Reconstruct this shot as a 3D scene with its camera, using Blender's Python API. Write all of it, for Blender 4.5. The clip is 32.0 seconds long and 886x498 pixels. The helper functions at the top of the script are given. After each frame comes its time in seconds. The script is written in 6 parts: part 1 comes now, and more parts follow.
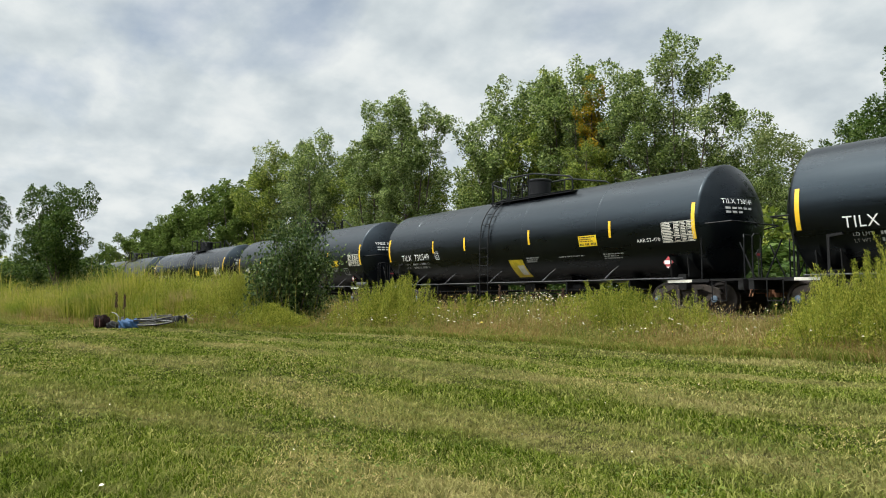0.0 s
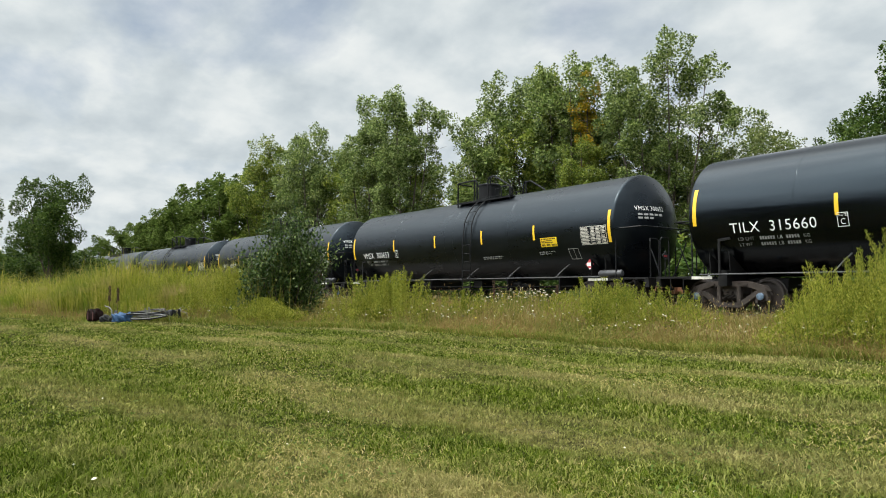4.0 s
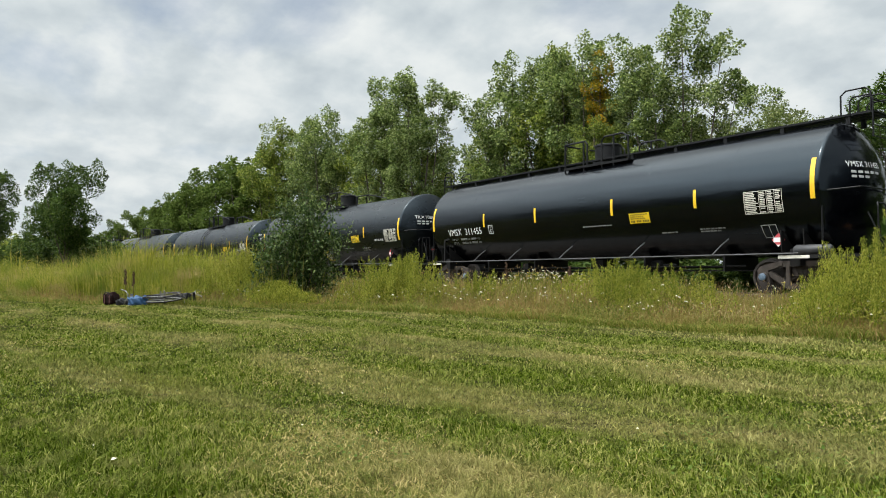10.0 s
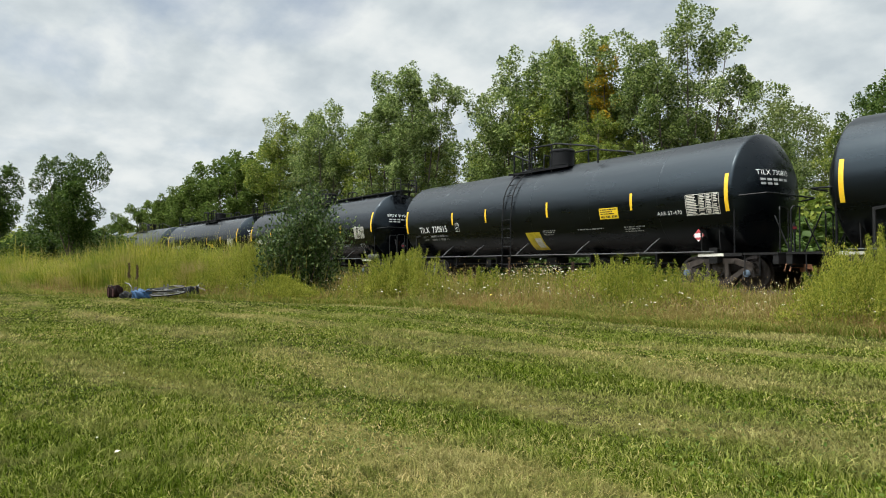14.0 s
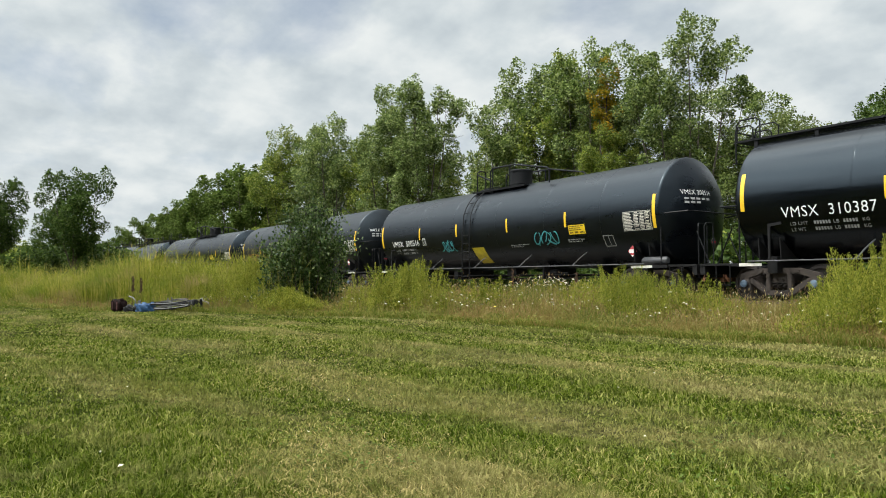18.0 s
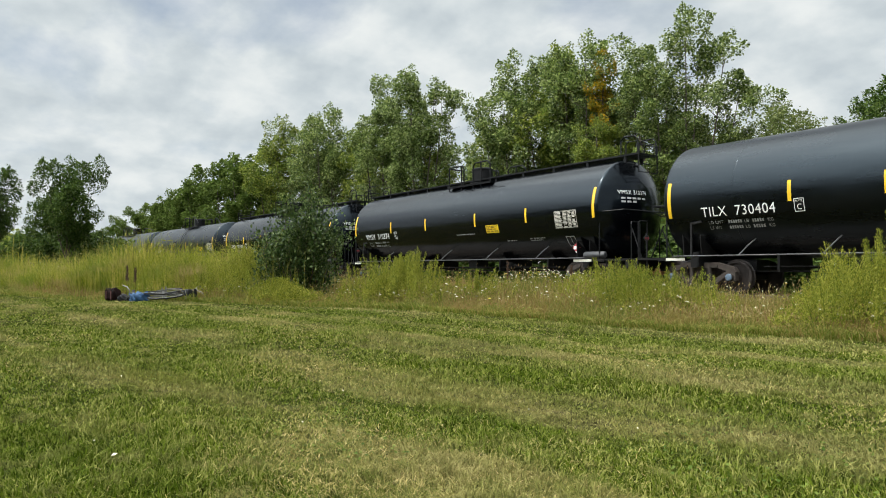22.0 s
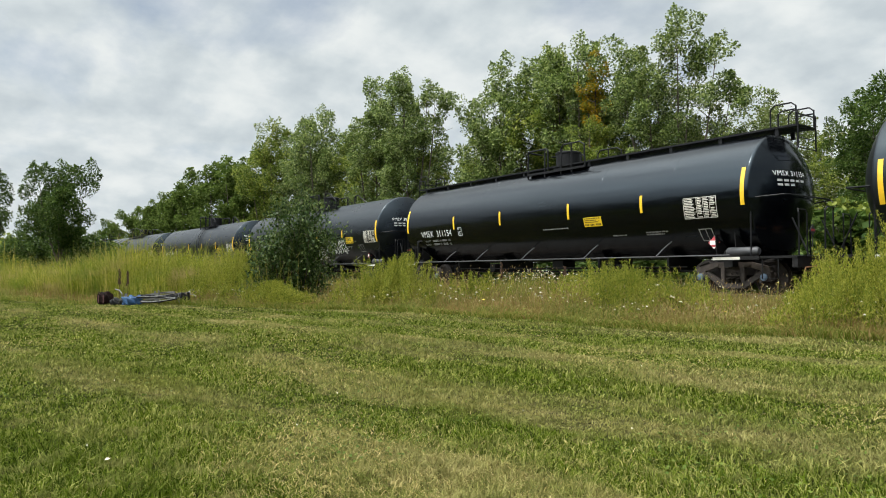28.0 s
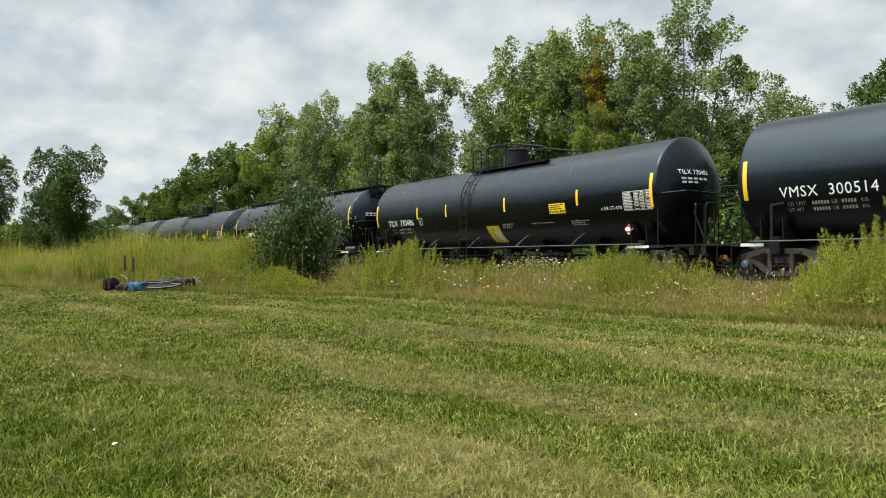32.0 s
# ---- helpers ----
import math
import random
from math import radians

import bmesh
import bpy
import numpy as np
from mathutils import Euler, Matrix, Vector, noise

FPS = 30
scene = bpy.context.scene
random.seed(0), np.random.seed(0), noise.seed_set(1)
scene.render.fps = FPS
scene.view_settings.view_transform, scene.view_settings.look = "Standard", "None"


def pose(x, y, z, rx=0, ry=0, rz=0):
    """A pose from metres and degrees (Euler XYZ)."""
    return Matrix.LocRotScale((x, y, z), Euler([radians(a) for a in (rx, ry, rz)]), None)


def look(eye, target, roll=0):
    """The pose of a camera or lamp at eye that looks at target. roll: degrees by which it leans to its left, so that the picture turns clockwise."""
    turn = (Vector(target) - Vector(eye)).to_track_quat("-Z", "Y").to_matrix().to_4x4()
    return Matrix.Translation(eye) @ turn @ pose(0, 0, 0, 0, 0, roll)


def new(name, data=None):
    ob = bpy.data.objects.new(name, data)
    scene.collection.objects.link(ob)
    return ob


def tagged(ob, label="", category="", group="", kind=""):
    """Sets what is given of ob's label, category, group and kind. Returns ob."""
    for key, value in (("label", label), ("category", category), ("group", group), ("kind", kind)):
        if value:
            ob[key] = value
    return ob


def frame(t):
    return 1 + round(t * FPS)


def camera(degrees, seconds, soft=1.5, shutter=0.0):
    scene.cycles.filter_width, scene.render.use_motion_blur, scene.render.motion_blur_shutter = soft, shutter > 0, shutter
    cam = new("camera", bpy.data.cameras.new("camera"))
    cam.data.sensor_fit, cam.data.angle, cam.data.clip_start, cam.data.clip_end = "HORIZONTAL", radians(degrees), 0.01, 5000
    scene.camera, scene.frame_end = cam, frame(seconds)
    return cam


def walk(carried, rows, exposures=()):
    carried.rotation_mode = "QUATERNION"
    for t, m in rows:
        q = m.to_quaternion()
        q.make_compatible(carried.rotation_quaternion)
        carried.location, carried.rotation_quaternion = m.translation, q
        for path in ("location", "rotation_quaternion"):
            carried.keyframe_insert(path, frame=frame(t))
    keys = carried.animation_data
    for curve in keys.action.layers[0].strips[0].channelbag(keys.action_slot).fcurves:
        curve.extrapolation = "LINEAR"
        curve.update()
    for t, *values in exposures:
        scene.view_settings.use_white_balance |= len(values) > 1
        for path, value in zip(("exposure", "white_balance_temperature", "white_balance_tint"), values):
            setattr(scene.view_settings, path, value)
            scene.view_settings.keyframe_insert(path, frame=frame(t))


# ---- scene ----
# The camera stands on the lawn, held by hand: it only turns.
EYE = (0.0, 0.0, 0.65)
cam = camera(66.2, 32.0, soft=1.0)


def aim(yaw, pitch, roll):
    """yaw to the right, pitch up, roll to the right, in degrees."""
    return pose(*EYE, 90 + pitch, 0, -yaw) @ pose(0, 0, 0, 0, 0, -roll)


walk(cam, [(t, aim(y, p, r)) for t, y, p, r in [
        (0, -54.13, 3.95, 0.09), (0.5, -54.20, 3.98, 0.13), (1, -54.03, 4.02, -0.01), (1.5, -53.85, 3.85, -0.02), (2, -53.83, 3.78, -0.09), (2.5, -53.69,
        3.76, -0.18), (3, -53.60, 3.67, -0.14), (3.5, -53.56, 3.63, -0.22), (5.5, -54.37, 3.22, -0.14), (6, -54.55, 3.06, -0.05), (6.5, -54.74, 2.85, 0.16),
        (7, -54.37, 2.69, 0.25), (7.5, -54.14, 2.40, 0.45), (8, -53.94, 1.81, 0.39), (8.5, -53.80, 1.52, 0.40), (9, -54.17, 1.79, 0.67), (9.5, -54.58, 1.77,
        0.27), (10, -54.71, 2.06, 0.04), (10.5, -54.68, 2.45, -0.12), (11, -54.44, 2.67, -0.15), (11.5, -54.27, 2.58, -0.25), (12, -54.38, 2.32, -0.27),
        (12.5, -54.49, 1.96, -0.25), (13, -54.70, 1.79, -0.27), (13.5, -54.90, 1.65, -0.27), (14, -54.97, 1.64, -0.27), (14.5, -55.18, 1.54, -0.27), (16.5,
        -55.29, 2.98, -0.16), (17, -55.26, 2.91, -0.12), (17.5, -55.31, 2.78, -0.02), (18, -55.25, 2.63, 0.03), (18.5, -55.20, 2.44, -0.08), (19, -55.12,
        2.23, -0.19), (19.5, -55.13, 2.14, -0.26), (20, -54.97, 2.02, -0.20), (20.5, -54.85, 1.99, -0.25), (21, -54.80, 1.88, -0.32), (21.5, -54.70, 1.93,
        -0.28), (22, -54.84, 1.92, -0.38), (22.5, -54.68, 2.01, -0.27), (23, -54.57, 2.40, -0.12), (23.5, -54.50, 2.63, -0.05), (24, -54.36, 2.64, -0.10),
        (24.5, -54.25, 2.58, -0.22), (25, -54.15, 2.61, -0.25), (25.5, -54.15, 2.50, -0.21), (27.5, -54.26, 2.13, -0.03), (28, -54.31, 2.06, -0.03), (28.5,
        -54.28, 1.94, 0.01), (29, -54.09, 1.73, -0.08), (29.5, -53.67, 1.66, -0.06), (30, -53.73, 1.50, -0.03), (30.5, -53.93, 1.41, -0.03), (31, -54.29,
        1.21, -0.05), (31.5, -54.52, 1.12, -0.07), (32, -54.67, 0.92, -0.09)
]])
scene.view_settings.exposure = 0.0

# ---- light: a hazy sun behind broken cloud ----
SUN_EL, SUN_AZ = radians(63), radians(193)      # azimuth clockwise from +y


def dir_from(el, az):
    return Vector((math.sin(az) * math.cos(el), math.cos(az) * math.cos(el), math.sin(el)))


world = bpy.data.worlds.new("world")
scene.world = world
world.use_nodes = True


def build_world():
    nt = world.node_tree
    nt.nodes.clear()
    n, l = nt.nodes.new, nt.links.new
    out, bg = n("ShaderNodeOutputWorld"), n("ShaderNodeBackground")
    sky = n("ShaderNodeTexSky")
    sky.sky_type, sky.sun_disc = "NISHITA", False
    sky.sun_elevation, sky.sun_rotation = SUN_EL, SUN_AZ
    sky.air_density, sky.dust_density = 1.0, 1.5
    dim = n("ShaderNodeMix")
    dim.data_type, dim.blend_type = "RGBA", "MULTIPLY"
    dim.inputs[0].default_value = 1.0
    dim.inputs[7].default_value = (0.115, 0.115, 0.115, 1)
    l(sky.outputs[0], dim.inputs[6])
    tc, sep = n("ShaderNodeTexCoord"), n("ShaderNodeSeparateXYZ")
    l(tc.outputs["Generated"], sep.inputs[0])
    up = n("ShaderNodeMath")
    up.operation, up.inputs[1].default_value = "MAXIMUM", 0.0
    l(sep.outputs[2], up.inputs[0])
    add = n("ShaderNodeMath")
    add.operation, add.inputs[1].default_value = "ADD", 0.42
    l(up.outputs[0], add.inputs[0])
    px, py = n("ShaderNodeMath"), n("ShaderNodeMath")
    for m, o in ((px, 0), (py, 1)):
        m.operation = "DIVIDE"
        l(sep.outputs[o], m.inputs[0])
        l(add.outputs[0], m.inputs[1])
    flat = n("ShaderNodeCombineXYZ")
    l(px.outputs[0], flat.inputs[0])
    l(py.outputs[0], flat.inputs[1])

    def fbm(scale, detail, rough, dist):
        t = n("ShaderNodeTexNoise")
        t.inputs["Scale"].default_value, t.inputs["Detail"].default_value = scale, detail
        t.inputs["Roughness"].default_value, t.inputs["Distortion"].default_value = rough, dist
        l(flat.outputs[0], t.inputs["Vector"])
        return t.outputs[0]

    def ramp(src, stops):
        r = n("ShaderNodeValToRGB")
        e = r.color_ramp.elements
        while len(e) < len(stops):
            e.new(0.5)
        for x, (p, c) in zip(e, stops):
            x.position, x.color = p, (*c, 1) if len(c) == 3 else c
        l(src, r.inputs[0])
        return r.outputs[0]

    cover = ramp(fbm(2.4, 7, 0.55, 0.2), [(0.34, (0.5, 0.5, 0.5)), (0.50, (1, 1, 1))])
    puffs = ramp(fbm(7.6, 6, 0.50, 0.05), [(0.32, (0.555, 0.620, 0.656)), (0.47, (0.655, 0.717, 0.740)), (0.60, (0.765, 0.812, 0.818)), (0.72, (0.83, 0.868, 0.862))])
    mix = n("ShaderNodeMix")
    mix.data_type = "RGBA"
    l(cover, mix.inputs[0])
    l(dim.outputs[2], mix.inputs[6])
    # cloud stands brighter round the veiled sun
    dot = n("ShaderNodeVectorMath")
    dot.operation = "DOT_PRODUCT"
    dot.inputs[1].default_value = dir_from(SUN_EL, SUN_AZ)
    l(tc.outputs["Generated"], dot.inputs[0])
    halo = n("ShaderNodeMapRange")
    halo.interpolation_type = "SMOOTHSTEP"
    for i, v in ((1, 0.45), (2, 1.0), (3, 1.0), (4, 7.0)):
        halo.inputs[i].default_value = v
    l(dot.outputs["Value"], halo.inputs[0])
    lit = n("ShaderNodeVectorMath")
    lit.operation = "SCALE"
    l(puffs, lit.inputs[0])
    l(halo.outputs[0], lit.inputs["Scale"])
    l(lit.outputs[0], mix.inputs[7])
    l(mix.outputs[2], bg.inputs[0])
    bg.inputs[1].default_value = 1.0
    l(bg.outputs[0], out.inputs[0])


build_world()
sun = new("sun", bpy.data.lights.new("sun", "SUN"))
sun.data.energy, sun.data.angle, sun.data.color = 3.15, radians(3), (1.0, 0.95, 0.86)
sun.matrix_world = look(dir_from(SUN_EL, SUN_AZ) * 100, (0, 0, 0))

# ---- materials ----


def material(name, rough=0.6, metal=0.0):
    m = bpy.data.materials.new(name)
    m.use_nodes = True
    b = m.node_tree.nodes["Principled BSDF"]
    b.inputs["Roughness"].default_value, b.inputs["Metallic"].default_value = rough, metal
    return m, m.node_tree.nodes.new, m.node_tree.links.new, b


def mixed(n, l, fac, a, b):
    """A colour between a and b (colours or sockets) by the socket or number fac."""
    m = n("ShaderNodeMix")
    m.data_type = "RGBA"
    for i, v in ((0, fac), (6, a), (7, b)):
        if isinstance(v, bpy.types.NodeSocket):
            l(v, m.inputs[i])
        else:
            m.inputs[i].default_value = v if i == 0 else (*v, 1)
    return m.outputs[2]


def noise_of(n, l, scale, detail=4, rough=0.55, stretch=None, lo=0.35, hi=0.65, space="Object"):
    """A noise in metres, pulled to 0..1 between lo and hi."""
    if space == "World":
        v = n("ShaderNodeNewGeometry").outputs["Position"]
    else:
        v = n("ShaderNodeTexCoord").outputs["Object"]
    if stretch:
        mp = n("ShaderNodeMapping")
        mp.vector_type = "TEXTURE"
        mp.inputs["Rotation"].default_value = (0, 0, stretch[0])
        mp.inputs["Scale"].default_value = [1 / q for q in stretch[1]]
        l(v, mp.inputs[0])
        v = mp.outputs[0]
    t = n("ShaderNodeTexNoise")
    t.inputs["Scale"].default_value, t.inputs["Detail"].default_value, t.inputs["Roughness"].default_value = scale, detail, rough
    l(v, t.inputs["Vector"])
    r = n("ShaderNodeMapRange")
    r.inputs[1].default_value, r.inputs[2].default_value = lo, hi
    l(t.outputs[0], r.inputs[0])
    return r.outputs[0]


def bumped(n, l, b, height, strength=0.3, dist=0.02):
    k = n("ShaderNodeBump")
    k.inputs["Strength"].default_value, k.inputs["Distance"].default_value = strength, dist
    l(height, k.inputs["Height"])
    l(k.outputs[0], b.inputs["Normal"])


def plain(name, col, rough=0.6, metal=0.0, vary=0.25, scale=6.0, bump=0.0):
    """A surface of one paint or stuff, with stains and grain."""
    m, n, l, b = material(name, rough, metal)
    dark = tuple(c * (1 - vary) for c in col)
    a = noise_of(n, l, scale)
    g = noise_of(n, l, scale * 9, 3)
    c = mixed(n, l, a, dark, col)
    c2 = mixed(n, l, 0.15, c, tuple(min(1, x * 1.25) for x in col))
    l(mixed(n, l, g, c, c2), b.inputs["Base Color"])
    if bump:
        bumped(n, l, b, g, bump, 0.01)
    return m


def car_paint(name, col, rough, dust):
    """Black tank paint: dust film, streaks, slight waves in the jacket."""
    m, n, l, b = material(name, rough)
    b.inputs["IOR"].default_value = 1.43
    b.inputs["Specular Tint"].default_value = (0.70, 0.87, 1.0, 1)
    d = noise_of(n, l, 1.1, 5, 0.6, (0, (0.5, 1, 2.2)), 0.4, 0.75)
    s = noise_of(n, l, 5.0, 4, 0.6, (0, (3.0, 0.6, 0.25)), 0.5, 0.8)
    c = mixed(n, l, d, col, tuple(x + dust for x in col))
    l(mixed(n, l, s, c, tuple(x + dust * 1.5 for x in col)), b.inputs["Base Color"])
    rr = n("ShaderNodeMapRange")
    rr.inputs[3].default_value, rr.inputs[4].default_value = rough, rough + 0.14
    l(d, rr.inputs[0])
    l(rr.outputs[0], b.inputs["Roughness"])
    bumped(n, l, b, noise_of(n, l, 1.3, 3, 0.45, (0, (0.35, 1.0, 1.6)), 0.2, 0.8), 0.16, 0.05)
    return m


def foliage(name, c1, c2, c3, translucent=0.35, rough=0.5, patch=None, gloss=0.10):
    """Leaves or blades: each one its own shade, light passing through."""
    m, n, l, b = material(name, rough)
    geo = n("ShaderNodeNewGeometry")
    r = n("ShaderNodeValToRGB")
    e = r.color_ramp.elements
    e.new(0.5)
    for x, p, c in zip(e, (0.0, 0.5, 1.0), (c1, c2, c3)):
        x.position, x.color = p, (*c, 1)
    l(geo.outputs["Random Per Island"], r.inputs[0])
    col = r.outputs[0]
    if patch:
        col = patch(n, l, col)
    big = noise_of(n, l, 0.9, 3, 0.5, None, 0.3, 0.7, "World")
    shade = n("ShaderNodeMix")
    shade.data_type, shade.blend_type = "RGBA", "MULTIPLY"
    l(big, shade.inputs[0])
    l(col, shade.inputs[6])
    shade.inputs[7].default_value = (0.72, 0.78, 0.7, 1)
    col = shade.outputs[2]
    l(col, b.inputs["Base Color"])
    b.inputs["Specular IOR Level"].default_value = gloss
    tr = n("ShaderNodeBsdfTranslucent")
    l(col, tr.inputs[0])
    mx = n("ShaderNodeMixShader")
    mx.inputs[0].default_value = translucent
    l(b.outputs[0], mx.inputs[1])
    l(tr.outputs[0], mx.inputs[2])
    l(mx.outputs[0], m.node_tree.nodes["Material Output"].inputs[0])
    return m


MOW = radians(8)      # the mower's line across the lawn


def swathes(n, l):
    """Strips about 1.3 m apart along the mower's line, broken up by noise."""
    mp = n("ShaderNodeMapping")
    mp.vector_type = "TEXTURE"
    mp.inputs["Rotation"].default_value = (0, 0, MOW)
    l(n("ShaderNodeNewGeometry").outputs["Position"], mp.inputs[0])
    sep = n("ShaderNodeSeparateXYZ")
    l(mp.outputs[0], sep.inputs[0])
    wob = noise_of(n, l, 0.8, 4, 0.6, (MOW, (0.45, 1.3, 1)), 0.2, 0.8, "World")
    at = n("ShaderNodeMath")
    at.operation, at.inputs[1].default_value = "MULTIPLY_ADD", 2 * math.pi / 1.33
    at.inputs[2].default_value = -2 * math.pi * 1.40 / 1.33
    l(sep.outputs[1], at.inputs[0])
    bend = n("ShaderNodeMath")
    bend.operation, bend.inputs[1].default_value = "MULTIPLY_ADD", 7.0
    l(wob, bend.inputs[0])
    l(at.outputs[0], bend.inputs[2])
    shift = n("ShaderNodeMath")
    shift.operation, shift.inputs[1].default_value = "SUBTRACT", 3.5
    l(bend.outputs[0], shift.inputs[0])
    wave = n("ShaderNodeMath")
    wave.operation = "COSINE"
    l(shift.outputs[0], wave.inputs[0])
    r = n("ShaderNodeMapRange")
    r.interpolation_type = "SMOOTHSTEP"
    r.inputs[1].default_value, r.inputs[2].default_value = -0.35, 1.0
    r.inputs[4].default_value = 0.9
    l(wave.outputs[0], r.inputs[0])
    return r.outputs[0]


def dry_and_shaded_patches(n, l, col):
    """Straw-coloured, sun-dried stretches along the mower's line, and painted shade between tufts."""
    a = swathes(n, l)
    b = noise_of(n, l, 1.1, 5, 0.62, (MOW, (0.6, 1.3, 1)), 0.36, 0.66, "World")
    both = n("ShaderNodeMath")
    both.operation = "MULTIPLY"
    l(a, both.inputs[0])
    l(b, both.inputs[1])
    c = mixed(n, l, both.outputs[0], col, (0.42, 0.335, 0.155))
    spot = noise_of(n, l, 5.5, 4, 0.6, None, 0.55, 0.72, "World")
    c = mixed(n, l, spot, c, (0.42, 0.36, 0.15))
    lush = noise_of(n, l, 0.9, 5, 0.65, (MOW, (0.6, 1.2, 1)), 0.50, 0.66, "World")
    # dark mottling: the shade between clumps of grass, put into the colour
    tuft_shade = noise_of(n, l, 11.0, 4, 0.65, None, 0.40, 0.64, "World")
    deep = n("ShaderNodeMix")
    deep.data_type, deep.blend_type = "RGBA", "MULTIPLY"
    l(lush, deep.inputs[0])
    l(c, deep.inputs[6])
    deep.inputs[7].default_value = (0.78, 0.86, 0.58, 1)
    soft = n("ShaderNodeMix")
    soft.data_type, soft.blend_type = "RGBA", "MULTIPLY"
    l(tuft_shade, soft.inputs[0])
    l(deep.outputs[2], soft.inputs[6])
    soft.inputs[7].default_value = (0.58, 0.64, 0.50, 1)
    return soft.outputs[2]


def meadow_patches(n, l, col):
    """Stands of red-brown seeding grass among the green."""
    a = noise_of(n, l, 0.55, 4, 0.6, None, 0.36, 0.56, "World")
    c = mixed(n, l, a, col, (0.29, 0.185, 0.072))
    b = noise_of(n, l, 2.3, 4, 0.6, None, 0.48, 0.66, "World")
    return mixed(n, l, b, c, col)


def reed_patches(n, l, col):
    """Darker and drier stands among the reeds."""
    a = noise_of(n, l, 1.3, 4, 0.6, None, 0.45, 0.65, "World")
    c = mixed(n, l, a, col, (0.17, 0.22, 0.028))
    b = noise_of(n, l, 0.8, 4, 0.6, (0.4, (1, 1, 2.5)), 0.52, 0.66, "World")
    return mixed(n, l, b, c, (0.40, 0.31, 0.12))


LAWN = foliage("lawn_grass", (0.034, 0.058, 0.005), (0.162, 0.204, 0.019), (0.43, 0.40, 0.135), 0.3, 0.6, dry_and_shaded_patches, 0.03)
MEADOW = foliage("meadow_grass", (0.066, 0.104, 0.012), (0.178, 0.217, 0.030), (0.36, 0.31, 0.10), 0.4, 0.5, meadow_patches)
REED = foliage("reed_grass", (0.105, 0.145, 0.012), (0.315, 0.318, 0.032), (0.54, 0.44, 0.13), 0.42, 0.5, reed_patches)
WEED = foliage("weed_leaf", (0.085, 0.117, 0.014), (0.249, 0.274, 0.029), (0.479, 0.432, 0.085), 0.42)
LEAF_A = foliage("poplar_leaf", (0.059, 0.094, 0.012), (0.165, 0.214, 0.032), (0.411, 0.433, 0.092), 0.45, 0.40, None, 0.22)
LEAF_B = foliage("cottonwood_leaf", (0.047, 0.079, 0.017), (0.133, 0.183, 0.043), (0.423, 0.477, 0.162), 0.42, 0.38, None, 0.30)
LEAF_C = foliage("willow_leaf", (0.090, 0.124, 0.030), (0.144, 0.176, 0.052), (0.243, 0.261, 0.099), 0.35, 0.45)
LEAF_D = foliage("shrub_leaf", (0.020, 0.041, 0.008), (0.046, 0.080, 0.018), (0.170, 0.212, 0.072), 0.3, 0.42, None, 0.18)
STRAW = foliage("straw_stem", (0.28, 0.22, 0.07), (0.42, 0.33, 0.12), (0.55, 0.42, 0.20), 0.3)
LEAF_F = foliage("far_poplar_leaf", (0.058, 0.094, 0.018), (0.102, 0.146, 0.031), (0.189, 0.234, 0.059), 0.45, 0.6, None, 0.06)
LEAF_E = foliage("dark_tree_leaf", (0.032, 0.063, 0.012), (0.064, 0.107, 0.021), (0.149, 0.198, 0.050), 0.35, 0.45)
LEAF_O = foliage("autumn_leaf", (0.17, 0.205, 0.035), (0.32, 0.245, 0.028), (0.54, 0.31, 0.02), 0.4, 0.45)
LEAF_S = foliage("silvery_poplar_leaf", (0.059, 0.094, 0.022), (0.153, 0.204, 0.053), (0.433, 0.493, 0.184), 0.45, 0.38, None, 0.28)
SEED = foliage("seed_head", (0.22, 0.12, 0.055), (0.34, 0.22, 0.10), (0.50, 0.40, 0.20), 0.3)
CLOVER = foliage("clover_leaf", (0.055, 0.095, 0.012), (0.10, 0.145, 0.020), (0.19, 0.23, 0.045), 0.3)
FRINGE = foliage("fringe_grass", (0.090, 0.125, 0.013), (0.185, 0.205, 0.028), (0.38, 0.31, 0.10), 0.35)
BARK = plain("bark", (0.10, 0.08, 0.06), 0.9, 0, 0.5, 8, 0.8)
STALK = plain("dry_stalk", (0.075, 0.04, 0.02), 0.9, 0, 0.3, 20)
BLOOM_W = plain("white_bloom", (0.64, 0.60, 0.44), 0.8, 0, 0.2, 30)
BLOOM_Y = plain("yellow_bloom", (0.55, 0.42, 0.05), 0.8, 0, 0.2, 30)

BLACK_SEMI = car_paint("semi_gloss_black_paint", (0.0010, 0.0012, 0.0017), 0.26, 0.0014)
BLACK_GLOSS = car_paint("gloss_black_paint", (0.0008, 0.0010, 0.0016), 0.155, 0.0012)
BLACK_MATT = car_paint("weathered_charcoal_paint", (0.0042, 0.0042, 0.0044), 0.34, 0.004)
BLACK_SATIN = car_paint("dusty_satin_black_paint", (0.0022, 0.0027, 0.0040), 0.27, 0.0026)
BLACK_TRIM = plain("black_steel", (0.007, 0.007, 0.008), 0.5, 0, 0.3, 3)
BLACK_TRIM.node_tree.nodes["Principled BSDF"].inputs["Specular IOR Level"].default_value = 0.2
SILL_STEEL = plain("dusty_black_steel", (0.007, 0.0065, 0.0065), 0.65, 0, 0.4, 3)
SILL_STEEL.node_tree.nodes["Principled BSDF"].inputs["Specular IOR Level"].default_value = 0.25
RAIL_PIPE = plain("dusty_pipe", (0.07, 0.07, 0.073), 0.55, 0, 0.4, 4)
TRUCK_STEEL = plain("grimy_cast_steel", (0.044, 0.033, 0.026), 0.85, 0, 0.5, 4, 0.2)
CAP_BLUE = plain("faded_blue_enamel", (0.10, 0.15, 0.21), 0.6, 0, 0.5, 14)
RUST = plain("rusty_steel", (0.28, 0.125, 0.065), 0.85, 0, 0.5, 6, 0.3)
